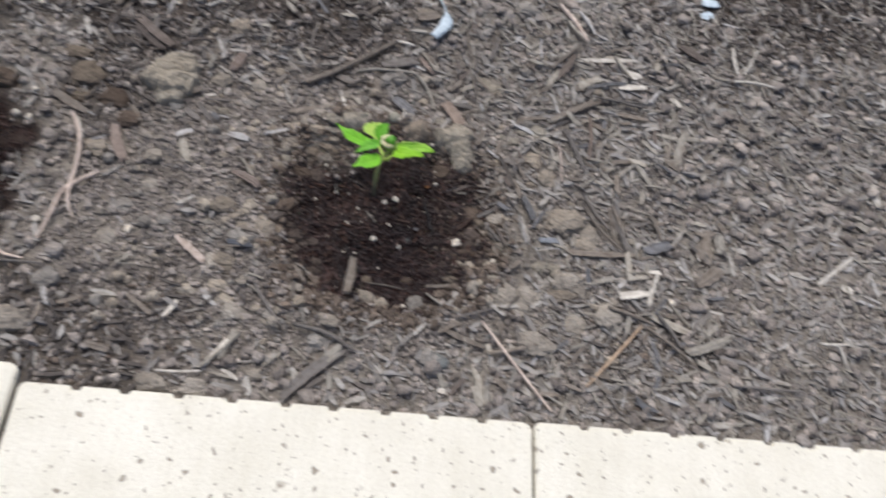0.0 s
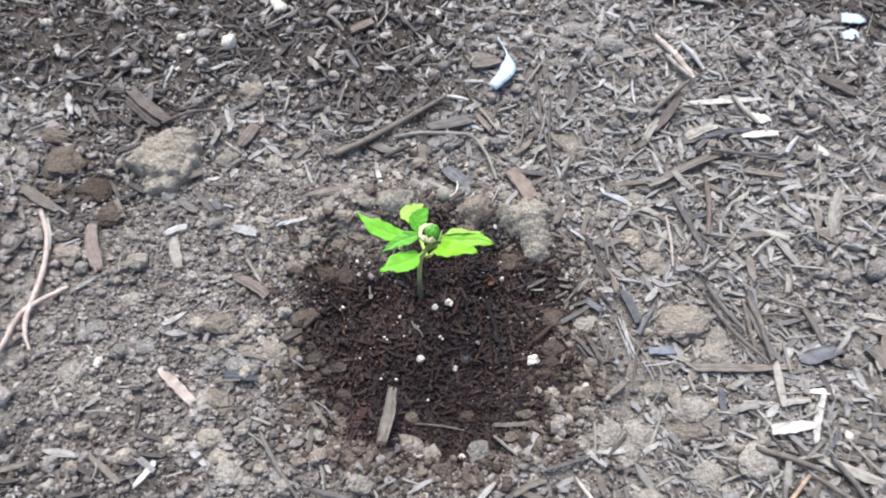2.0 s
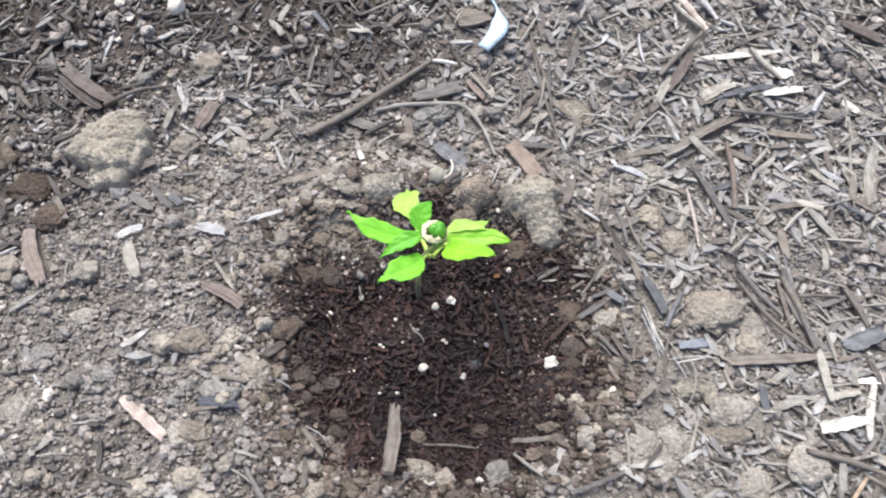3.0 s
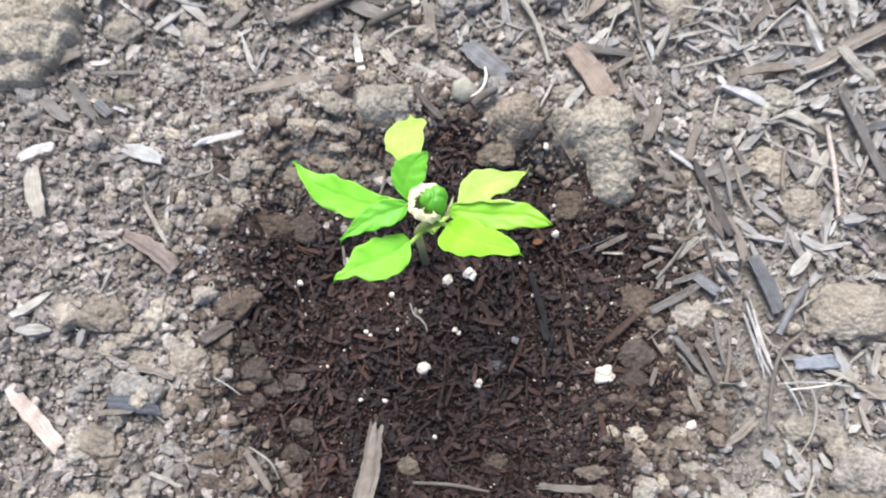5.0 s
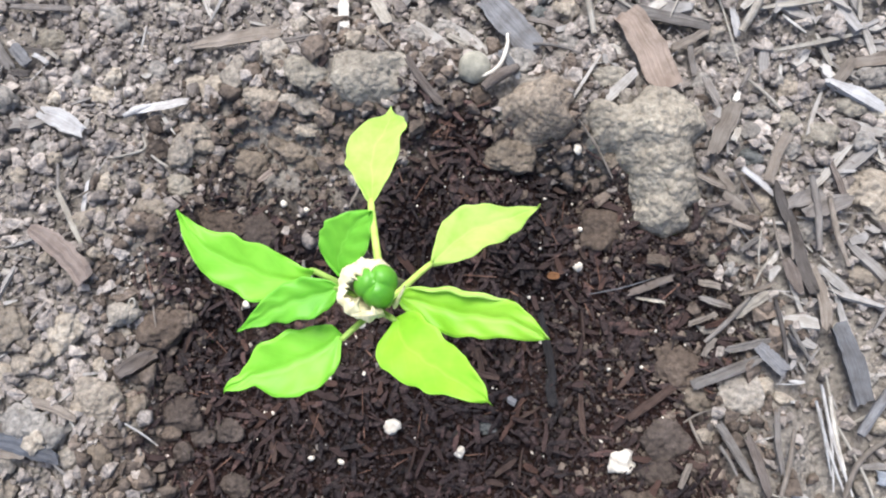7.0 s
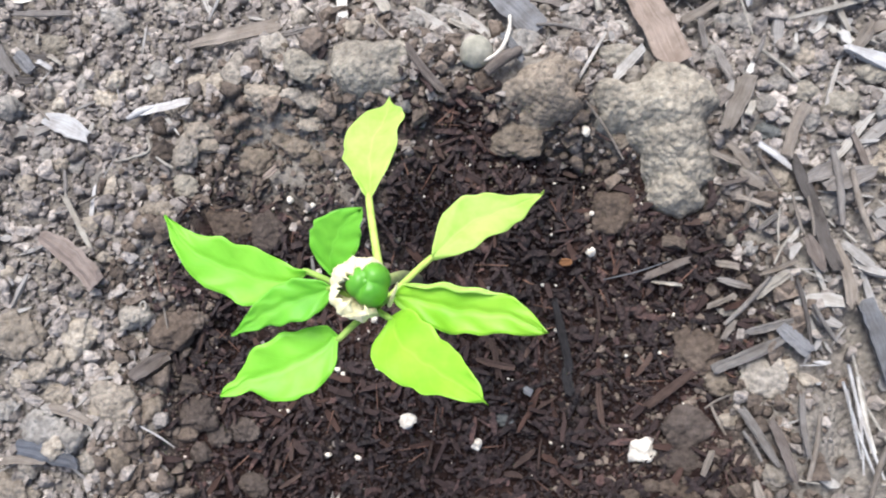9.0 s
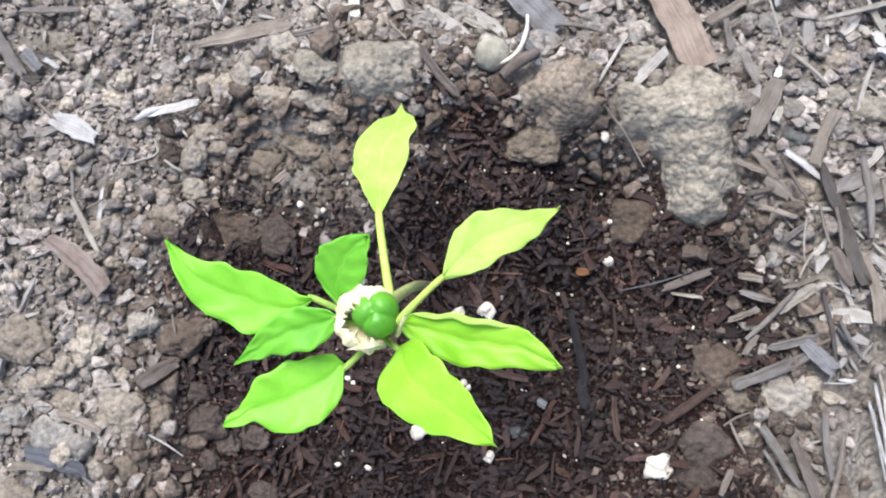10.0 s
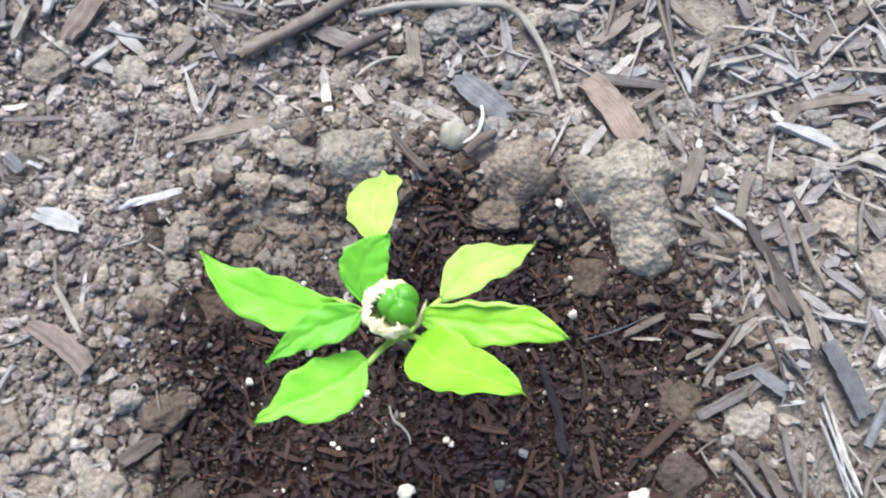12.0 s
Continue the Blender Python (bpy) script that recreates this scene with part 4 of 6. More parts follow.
straw("cream", 0.0811, 0.5149, 30, 2.0, -101)
flake("bone", 0.2298, 0.5516, 58, 5.4, 7)
flake("bone", 0.2540, 0.5352, 18, 9.8, 3)
flake("bone", 0.2542, 0.5204, 29, 6.7, 10)
straw("tan", 0.1838, 0.5491, 53, 4.1, 47)
straw("cream", 0.1946, 0.5821, 35, 3.5, -50)
bark("tan", 0.2033, 0.4894, 73, 6.2, 30)
straw("grey", 0.2394, 0.5022, 51, 3.1, -3)
straw("cinnamon", 0.2064, 0.4522, 53, 4.1, -93)
bark("tan", 0.2151, 0.3224, 64, 6.1, 4)
bent_twig("grey", 4.6, (0.228, 0.382), (0.234, 0.359), (0.237, 0.327))
straw("grey", 0.2109, 0.3676, 42, 3.8, -54)
flake("bone", 0.2618, 0.2897, 35, 5.0, -110)
flake("bone", 0.2423, 0.2816, 26, 7.5, 9)
flake("pink", -0.1543, 0.2795, 33, 6.4, -38)
bark("umber", -0.2321, 0.5118, 45, 9.3, -34)
chip("cream", 0.3021, 0.4509, 44, 8.6, -108)
bark("umber", 0.3218, 0.5738, 31, 9.6, -33)
chip("slate", 0.2711, 0.3361, 25, 9.6, 19)
bent_root("pink", 3.8, (-0.287, 0.407), (-0.275, 0.385), (-0.269, 0.358), (-0.267, 0.322), (-0.263, 0.307), (-0.257, 0.297))
bent_root("pink", 3.9, (-0.248, 0.347), (-0.270, 0.325), (-0.275, 0.301), (-0.279, 0.272))
bent_root("pink", 3.0, (-0.310, 0.260), (-0.299, 0.254), (-0.284, 0.252))
straw("grey", -0.2965, 0.2473, 60, 2.5, 3)
bark("tan", -0.2923, 0.4185, 39, 8.3, -29)
chip("cream", -0.1078, 0.1967, 26, 4.0, 73)
bent_twig("grey", 4.2, (-0.058, 0.220), (-0.028, 0.213), (-0.002, 0.200))
chip("cream", -0.0236, 0.1953, 22, 5.8, 50)
straw("grey", -0.0799, 0.2341, 49, 3.4, -52)
bark("tan", 0.0862, 0.2227, 37, 5.7, -17)
straw("tan", 0.1302, 0.2168, 42, 4.2, 15)
chip("cream", 0.1090, 0.2156, 9, 4.2, -77)
chip("cream", 0.2770, 0.2569, 42, 7.0, -18)
straw("grey", 0.2729, 0.2487, 35, 4.0, -57)
chip("cream", 0.3093, 0.2403, 45, 8.1, 24)
straw("tan", 0.2684, 0.2372, 56, 3.3, -35)
chip("tan", 0.3168, 0.3100, 33, 12.1, 39)
chip("cream", 0.2028, 0.6634, 53, 7.9, -3)
straw("tan", 0.2306, 0.6715, 32, 3.5, -88)
plastic("blue", 0.3509, 0.6543, 21, 15.4, -0)
flake("blue", 0.3451, 0.6353, 16, 10.4, 17)
straw("pink", 0.1902, 0.5932, 55, 5.5, -58)
straw("bone", 0.3688, 0.5690, 31, 4.1, -82)
straw("bone", 0.3897, 0.5422, 49, 3.0, -2)
straw("bone", 0.3872, 0.5706, 38, 3.2, 62)
chip("cinnamon", -0.0735, 0.6095, 21, 8.0, 21)
twig("dark", -0.3879, 0.5369, 52, 6.5, 28)
chip("tan", 0.2984, 0.4403, 27, 8.3, 63)
chip("cream", 0.3081, 0.5055, 29, 7.3, -24)
straw("grey", -0.0970, 0.6108, 24, 4.4, -46)
chip("grey", 0.0082, 0.5139, 34, 9.5, 21)
chip("tan", 0.0339, 0.5764, 23, 11.1, 20)
bark("umber", 0.1824, 0.5384, 37, 7.6, 56)
chip("grey", 0.3134, 0.3356, 28, 7.1, -46)
chip("tan", 0.3124, 0.3378, 15, 8.7, -90)
chip("cream", 0.3317, 0.3459, 16, 6.6, -86)
needle("pink", 0.1321, 0.2019, 95, 2.9, -50)
needle("amber", 0.2201, 0.2199, 82, 3.0, -131)
straw("cream", -0.1128, 0.1909, 43, 3.7, 51)
bark("grey", -0.0360, 0.1785, 62, 8.5, 45)
chip("cream", 0.1006, 0.1725, 17, 6.6, 103)
straw("tan", 0.2375, 0.2593, 45, 4.1, -15)
straw("grey", 0.3612, 0.2034, 58, 3.0, 1)
straw("cream", 0.1737, 0.1662, 16, 3.3, 69)
chip("tan", -0.2079, 0.1839, 20, 6.1, -11)
straw("tan", 0.0170, 0.2682, 31, 1.6, -1)
chip("bone", 0.4493, 0.3328, 53, 4.7, 39)
chip("bone", 0.5095, 0.4249, 25, 6.7, -87)
chip("cream", 0.4899, 0.3885, 12, 7.6, -24)
flake("bone", 0.4554, 0.3121, 11, 7.2, -25)
straw("bone", 0.4283, 0.2519, 26, 2.6, 2)
straw("bone", 0.4338, 0.2415, 18, 2.6, -75)
bark("tan", 0.3208, 0.3430, 35, 8.7, -94)
chip("cream", 0.3343, 0.3480, 16, 7.6, -82)
chip("bone", 0.3114, 0.3349, 14, 4.3, -92)
straw("tan", 0.2317, 0.3648, 27, 4.9, -74)
straw("bone", -0.1419, 0.1700, 36, 2.2, 5)
chip("bone", -0.1160, 0.1879, 28, 4.0, 57)
chip("bone", -0.1013, 0.1712, 15, 3.1, -27)
chip("cream", -0.0292, 0.1876, 37, 6.5, 46)
chip("cream", 0.1006, 0.1827, 31, 4.9, -72)
flake("bone", 0.0704, 0.1743, 6, 4.8, -13)
chip("bone", 0.1439, 0.2238, 10, 3.4, -54)
clod("tan", -0.1625, 0.4712, 8.3, 8.3, 0.6)
clod("grey", 0.0081, 0.4992, 9.7, 8.4, 0.6)
clod("grey", -0.0030, 0.4952, 7.1, 7.1, 0.6)
clod("grey", -0.0653, 0.4846, 6.0, 7.0, 0.6)
clod("tan", -0.1267, 0.4685, 7.1, 8.1, 0.6)
clod("fawn", 0.1815, 0.3542, 14.1, 14.1, 0.45)
clod("tan", 0.1923, 0.2847, 7.7, 7.7, 0.6)
clod("tan", 0.2031, 0.3420, 10.0, 10.7, 0.5)
clod("tan", 0.1437, 0.2682, 9.2, 9.2, 0.5)
clod("tan", -0.2845, 0.1994, 19.0, 10.5, 0.45)
clod("grey", 0.0573, 0.2023, 8.5, 8.5, 0.7)
clod("grey", 0.1099, 0.6233, 11.2, 8.9, 0.6)
clod("grey", 0.1391, 0.6056, 12.3, 9.0, 0.6)
clod("tan", -0.2068, 0.3712, 8.1, 7.2, 0.7)
clod("grey", -0.2603, 0.2369, 10.3, 8.5, 0.6)
clod("brown", -0.3580, 0.4394, 12.6, 10.5, 0.6)
clod("tan", 0.1483, 0.2252, 13.5, 10.8, 0.5)
clod("tan", -0.2837, 0.2006, 16.8, 9.4, 0.5)
clod("tan", -0.3589, 0.2189, 14.8, 19.7, 0.5)
clod("slate", 0.0678, 0.1994, 7.6, 6.6, 0.7)
clod("tan", -0.1611, 0.1595, 12.0, 7.7, 0.5)
clod("tan", -0.1272, 0.1584, 10.5, 7.0, 0.5)
clod("tan", -0.0825, 0.1751, 7.6, 4.5, 0.6)
clod("grey", -0.0368, 0.2090, 7.5, 6.6, 0.6)
bark("slate", -0.1608, 0.4238, 10, 4.8, -38)
bark("dark", -0.1583, 0.4164, 8, 2.8, -1)
bark("rose", -0.1188, 0.3524, 28, 7.2, -29)
bark("dusk", -0.1133, 0.2878, 21, 5.9, -6)
bark("tan", 0.0947, 0.4331, 21, 5.7, 72)
bark("dark", 0.1262, 0.3925, 21, 4.5, -69)
bark("grey", 0.1249, 0.4144, 12, 5.3, 23)
bark("black", 0.0485, 0.3512, 24, 2.9, -70)
bark("black", 0.0520, 0.3369, 9, 3.4, -72)
bark("grey", 0.1116, 0.3628, 14, 2.6, 23)
bark("grey", 0.1058, 0.3531, 24, 3.6, 32)
# a shadowed groove, its shade drawn as a dark brown slab
bark("cocoa", 0.0836, 0.3389, 17, 2.8, 45)
bark("grey", 0.1107, 0.3286, 19, 2.8, -53)
bark("umber", 0.1172, 0.3255, 18, 3.2, -65)
bark("tan", -0.0796, 0.4395, 31, 5.0, 19)
bark("umber", -0.0069, 0.4303, 19, 2.8, -44)
bark("grey", -0.0585, 0.4404, 17, 1.9, 12)
bark("grey", -0.1806, 0.4196, 18, 5.8, -34)
bark("tan", -0.1859, 0.4492, 17, 6.4, 33)
bark("slate", 0.0170, 0.4617, 27, 10.0, -43)
bark("grey", 0.1324, 0.4134, 17, 5.8, 29)
bark("slate", 0.1444, 0.3626, 24, 6.9, -68)
bark("grey", 0.0706, 0.4741, 32, 4.5, -4)
bark("cinnamon", 0.0648, 0.4579, 32, 10.8, -60)
twig("slate", 0.1550, 0.3524, 27, 3.4, 60)
chip("cream", -0.1479, 0.4252, 8, 1.6, -23)
chip("white", -0.0986, 0.4289, 3, 2.1, 32)
chip("cinnamon", -0.0579, 0.3922, 6, 2.2, 47)
chip("tan", -0.1213, 0.2843, 16, 2.8, 8)
chip("umber", -0.0859, 0.3208, 13, 5.1, 44)
chip("tan", -0.1070, 0.3017, 15, 3.3, -11)
chip("tan", 0.1147, 0.4273, 20, 3.7, 74)
chip("tan", 0.0929, 0.4145, 10, 2.2, -13)
chip("umber", 0.0792, 0.3776, 15, 2.7, 29)
chip("cream", 0.0798, 0.3729, 9, 1.2, -1)
chip("rust", 0.0465, 0.3755, 4, 2.6, 9)
chip("tan", 0.0974, 0.3806, 7, 2.5, -2)
chip("grey", 0.1000, 0.3752, 10, 2.2, -10)
chip("tan", 0.0967, 0.3693, 9, 1.8, 31)
chip("cream", 0.1104, 0.3757, 13, 3.3, 44)
chip("tan", 0.1121, 0.3816, 10, 1.5, 27)
chip("umber", 0.1224, 0.3876, 11, 4.3, -61)
chip("tan", 0.1124, 0.3103, 11, 2.9, -69)
chip("grey", 0.1226, 0.3342, 18, 1.9, -81)
chip("cocoa", 0.0274, 0.3393, 13, 2.2, -5)
chip("slate", 0.0396, 0.3318, 3, 2.7, -17)
chip("cocoa", 0.0271, 0.3411, 13, 2.4, -71)
chip("cocoa", 0.0632, 0.3313, 13, 2.0, -78)
chip("tan", 0.0998, 0.3602, 7, 2.0, 63)
chip("grey", 0.1081, 0.3955, 8, 1.7, 45)
chip("umber", 0.0967, 0.4075, 9, 1.7, 21)
chip("bone", -0.0421, 0.4565, 18, 3.6, -73)
chip("cream", -0.0287, 0.4570, 13, 4.1, -51)
chip("grey", -0.1604, 0.4445, 22, 2.4, 8)
chip("bone", -0.1694, 0.4498, 9, 2.2, 13)
chip("white", -0.1517, 0.4227, 9, 1.9, -22)
chip("tan", 0.1488, 0.4679, 26, 4.0, 9)
chip("tan", 0.1443, 0.4701, 9, 1.9, 32)
chip("tan", 0.1300, 0.2988, 17, 3.1, 41)
chip("cream", -0.0959, 0.2607, 14, 1.9, -17)
chip("grey", 0.0895, 0.4462, 12, 2.8, -66)
chip("tan", 0.0747, 0.4443, 11, 2.8, 69)
chip("tan", 0.0807, 0.4669, 14, 3.1, 38)
chip("tan", 0.0832, 0.4625, 6, 2.1, 44)
chip("tan", 0.1737, 0.4393, 15, 3.6, -31)
chip("grey", 0.0821, 0.4598, 14, 2.1, -78)
chip("slate", 0.0200, 0.4424, 13, 2.8, -51)
chip("cream", 0.0000, 0.4520, 8, 2.1, -16)
chip("dark", -0.1560, 0.4267, 10, 2.2, -4)
chip("tan", 0.0967, 0.4161, 10, 2.7, -40)
straw("umber", 0.1060, 0.4123, 14, 1.4, -53)
straw("cream", 0.1110, 0.3946, 13, 0.7, -88)
straw("cream", 0.1122, 0.3866, 10, 0.7, 68)
straw("slate", 0.0695, 0.3758, 22, 0.5, 23)
straw("cocoa", 0.0590, 0.3611, 11, 1.2, -77)
straw("grey", 0.1040, 0.3698, 20, 1.7, 55)
straw("dark", 0.1202, 0.3682, 22, 1.5, -74)
straw("grey", 0.1266, 0.3658, 13, 1.5, -53)
straw("grey", 0.1087, 0.3255, 10, 1.3, -54)
straw("tan", 0.0988, 0.3319, 10, 1.0, -60)
straw("white", -0.0775, 0.2992, 12, 0.7, -27)
straw("cream", -0.0385, 0.3623, 7, 1.3, -78)
straw("tan", 0.0533, 0.4181, 21, 0.9, -45)
straw("tan", -0.0908, 0.4107, 6, 1.1, 54)
straw("cocoa", -0.0556, 0.3421, 13, 1.1, -70)
straw("cocoa", 0.0461, 0.3120, 10, 1.0, -88)
straw("tan", 0.0982, 0.3374, 9, 0.8, 38)
straw("tan", -0.1176, 0.3734, 7, 1.0, 35)
straw("grey", -0.1277, 0.3779, 11, 1.3, -73)
straw("tan", -0.0827, 0.3372, 8, 0.7, -73)
straw("umber", -0.0470, 0.4446, 13, 1.4, -57)
straw("tan", -0.1758, 0.4084, 17, 1.7, -10)
straw("grey", 0.0345, 0.4519, 16, 1.2, -11)
straw("cream", 0.1716, 0.4694, 19, 2.1, 26)
straw("tan", 0.1555, 0.4201, 23, 1.8, 80)
straw("tan", 0.1256, 0.3285, 21, 1.7, 85)
straw("cream", 0.1078, 0.4489, 17, 1.2, -37)
straw("grey", 0.1005, 0.4541, 11, 1.6, 71)
straw("white", -0.1070, 0.4074, 11, 2.3, 31)
straw("tan", -0.0229, 0.4428, 11, 1.2, -42)
flake("white", -0.1338, 0.3988, 20, 7.0, -17)
flake("white", -0.1002, 0.4101, 21, 3.3, 17)
flake("bone", 0.0980, 0.4465, 5, 2.2, 72)
flake("white", 0.1087, 0.4179, 13, 2.2, -27)
plastic("steel", 0.1637, 0.3305, 19, 5.6, 11)
bent_root("cream", 1.0, (-0.103, 0.399), (-0.101, 0.394), (-0.106, 0.390), (-0.111, 0.388))
bent_root("cream", 1.0, (-0.098, 0.392), (-0.094, 0.390), (-0.091, 0.389))
bent_root("cream", 0.7, (-0.092, 0.339), (-0.092, 0.341), (-0.091, 0.342), (-0.090, 0.340), (-0.091, 0.338), (-0.092, 0.339))
bent_root("tan", 1.0, (-0.152, 0.408), (-0.146, 0.404), (-0.141, 0.401))
bent_root("bone", 1.5, (0.0171, 0.4565), (0.0180, 0.4487), (0.0166, 0.4403), (0.0120, 0.4360), (0.0070, 0.4360))
twig("umber", 0.0180, 0.4362, 14, 4.2, 43)
bent_root("cream", 1.5, (-0.0326, 0.4670), (-0.0272, 0.4739), (-0.0207, 0.4767), (-0.0122, 0.4776))
bent_root("grey", 1.6, (0.149, 0.440), (0.156, 0.442), (0.160, 0.436))
bent_root("cream", 1.2, (0.147, 0.320), (0.158, 0.321), (0.162, 0.313), (0.160, 0.301), (0.154, 0.291))
bent_root("tan", 1.9, (0.159, 0.343), (0.149, 0.333), (0.145, 0.319), (0.142, 0.299))
bent_root("cream", 1.0, (-0.064, 0.276), (-0.055, 0.271), (-0.051, 0.265))
bent_root("cream", 1.2, (0.169, 0.322), (0.174, 0.325), (0.177, 0.323))
bent_root("cream", 1.6, (0.174, 0.420), (0.171, 0.418), (0.167, 0.410))
bent_root("cream", 1.1, (-0.0075, 0.3439), (-0.0054, 0.3392), (-0.0022, 0.3369), (0.0003, 0.3343), (0.0013, 0.3314))
bent_root("tan", 1.1, (-0.026, 0.386), (-0.024, 0.393), (-0.024, 0.401))
clod("tan", -0.0898, 0.3955, 4.6, 5.7, 0.7)
clod("fawn", -0.0872, 0.4038, 5.4, 3.3, 0.6)
clod("pale", -0.0825, 0.4221, 5.4, 4.8, 0.6)
clod("tan", -0.0750, 0.4257, 4.8, 5.7, 0.6)
clod("pale", -0.0638, 0.4188, 6.6, 4.0, 0.5)
clod("tan", -0.0614, 0.4347, 5.3, 5.3, 0.6)
clod("olive", -0.0483, 0.4278, 7.2, 6.0, 0.5)
clod("tan", -0.0458, 0.4175, 4.1, 3.4, 0.7)
clod("tan", -0.0530, 0.4189, 3.8, 2.6, 0.7)
clod("dun", -0.0646, 0.3960, 5.4, 5.1, 0.7)
clod("dun", -0.0503, 0.4025, 4.7, 3.4, 0.6)
clod("dun", -0.0566, 0.4049, 3.4, 2.8, 0.7)
clod("dun", -0.0440, 0.3993, 4.1, 2.8, 0.6)
clod("fawn", -0.0458, 0.4107, 4.7, 2.8, 0.6)
clod("fawn", -0.0819, 0.3995, 3.8, 2.7, 0.6)
clod("pale", -0.0913, 0.4227, 3.5, 3.1, 0.6)
clod("fawn", -0.1057, 0.4163, 3.5, 3.9, 0.6)
clod("grey", -0.1361, 0.4179, 2.8, 3.4, 0.6)
clod("grey", -0.1485, 0.4138, 3.0, 3.0, 0.6)
clod("grey", -0.1402, 0.3890, 3.5, 3.1, 0.4)
clod("grey", -0.1277, 0.3862, 3.9, 3.1, 0.4)
clod("grey", -0.1188, 0.3817, 2.7, 3.1, 0.4)
clod("pale", -0.1121, 0.3794, 2.3, 3.3, 0.5)
clod("pale", -0.0980, 0.3808, 4.6, 2.3, 0.5)
clod("olive", -0.0881, 0.3836, 4.9, 3.8, 0.5)
clod("pale", -0.1115, 0.3690, 2.9, 2.3, 0.5)
clod("fawn", -0.0939, 0.3732, 5.7, 3.2, 0.4)
clod("brown", -0.0732, 0.3722, 9.4, 5.8, 0.3)
clod("mud", -0.0572, 0.3722, 7.1, 6.1, 0.25)
clod("fawn", -0.1347, 0.3242, 9.1, 8.2, 0.45)
clod("pale", -0.1123, 0.3273, 5.1, 8.7, 0.45)
clod("brown", -0.0809, 0.3337, 7.8, 6.7, 0.5)
clod("fawn", -0.1175, 0.3181, 3.4, 4.1, 0.6)
clod("pale", -0.1295, 0.3107, 4.2, 3.4, 0.6)
clod("fawn", -0.1228, 0.3135, 3.8, 3.4, 0.6)
clod("fawn", -0.1151, 0.3071, 5.6, 3.7, 0.5)
clod("fawn", -0.0957, 0.3072, 8.1, 6.7, 0.35)
clod("dun", -0.0825, 0.3072, 3.7, 4.4, 0.6)
clod("grey", -0.1153, 0.2950, 7.8, 5.2, 0.5)
clod("fawn", -0.1261, 0.2721, 8.2, 5.9, 0.4)
clod("mud", -0.0697, 0.3073, 6.9, 5.5, 0.5)
clod("mud", -0.0738, 0.3168, 3.7, 3.3, 0.6)
clod("mud", -0.0541, 0.3042, 4.7, 4.3, 0.4)
clod("mud", -0.0659, 0.2952, 3.6, 3.3, 0.6)
clod("brown", -0.0718, 0.3003, 3.6, 2.6, 0.6)
clod("tan", -0.1000, 0.2872, 4.4, 3.3, 0.5)
clod("dun", -0.0886, 0.2904, 3.7, 4.8, 0.5)
clod("grey", -0.1343, 0.2987, 4.5, 2.8, 0.6)
clod("pale", -0.0934, 0.3298, 3.0, 2.6, 0.6)
clod("pale", -0.0984, 0.3188, 2.2, 2.8, 0.6)
clod("dun", 0.0248, 0.4140, 9.3, 6.4, 0.5)
pebble(0.0084, 0.4392, 5.8)
clod("brown", 0.0122, 0.4298, 3.3, 3.1, 0.8)
clod("brown", 0.0047, 0.4278, 2.9, 2.6, 0.8)
clod("brown", 0.0598, 0.3949, 6.9, 7.3, 0.5)
clod("grey", 0.1040, 0.4354, 3.8, 3.1, 0.6)
clod("grey", 0.1083, 0.4434, 3.5, 2.8, 0.6)
clod("olive", 0.1170, 0.4422, 4.5, 3.4, 0.5)
clod("grey", 0.1195, 0.4323, 4.1, 2.9, 0.5)
clod("slate", 0.1057, 0.4266, 4.1, 2.9, 0.5)
clod("fawn", 0.1110, 0.4116, 5.6, 4.6, 0.5)
clod("tan", 0.0994, 0.3667, 2.5, 2.0, 0.6)
clod("brown", 0.0919, 0.3526, 7.2, 7.0, 0.35)
clod("dun", 0.0990, 0.3431, 4.5, 3.5, 0.6)
clod("tan", 0.1118, 0.3473, 6.9, 7.4, 0.5)
clod("pale", 0.1191, 0.3509, 2.5, 3.1, 0.5)
clod("pale", 0.1240, 0.3479, 3.0, 2.1, 0.5)
clod("mud", 0.0910, 0.3284, 7.3, 6.9, 0.3)
clod("mud", 0.0912, 0.3172, 6.3, 4.3, 0.3)
# the next four are grey clods; the shade on them is in their tone
clod("brown", 0.0868, 0.3091, 3.8, 2.8, 0.5)
clod("brown", 0.0924, 0.3072, 3.6, 3.1, 0.5)
clod("brown", 0.0811, 0.3086, 2.7, 2.2, 0.6)
clod("brown", 0.0756, 0.3048, 2.8, 2.3, 0.5)
clod("tan", 0.1170, 0.3180, 4.1, 3.4, 0.5)
clod("slate", 0.0320, 0.3215, 3.4, 2.1, 0.5)
clod("dun", 0.0600, 0.4179, 3.7, 3.0, 0.5)
clod("fawn", 0.1026, 0.3320, 3.1, 2.5, 0.5)
clod("tan", 0.1054, 0.3907, 3.4, 2.2, 0.4)
clod("tan", 0.0981, 0.3898, 2.7, 1.9, 0.5)
clod("pale", -0.1257, 0.4620, 3.7, 3.0, 0.6)
clod("pale", -0.1051, 0.4608, 3.7, 3.4, 0.6)
clod("dun", -0.0615, 0.4339, 4.3, 3.6, 0.6)
clod("grey", -0.0067, 0.4575, 4.8, 3.6, 0.6)
clod("grey", -0.0151, 0.4502, 4.1, 3.4, 0.6)
clod("grey", 0.0209, 0.4462, 6.2, 4.5, 0.6)
clod("slate", 0.0273, 0.4697, 3.6, 3.9, 0.6)
clod("grey", 0.0378, 0.4584, 4.3, 3.6, 0.6)
clod("olive", 0.0540, 0.4450, 6.4, 4.0, 0.6)
clod("grey", 0.1657, 0.4213, 5.7, 3.8, 0.6)
clod("fawn", 0.1631, 0.4004, 8.4, 9.3, 0.5)
clod("fawn", 0.1482, 0.3924, 4.9, 4.2, 0.6)
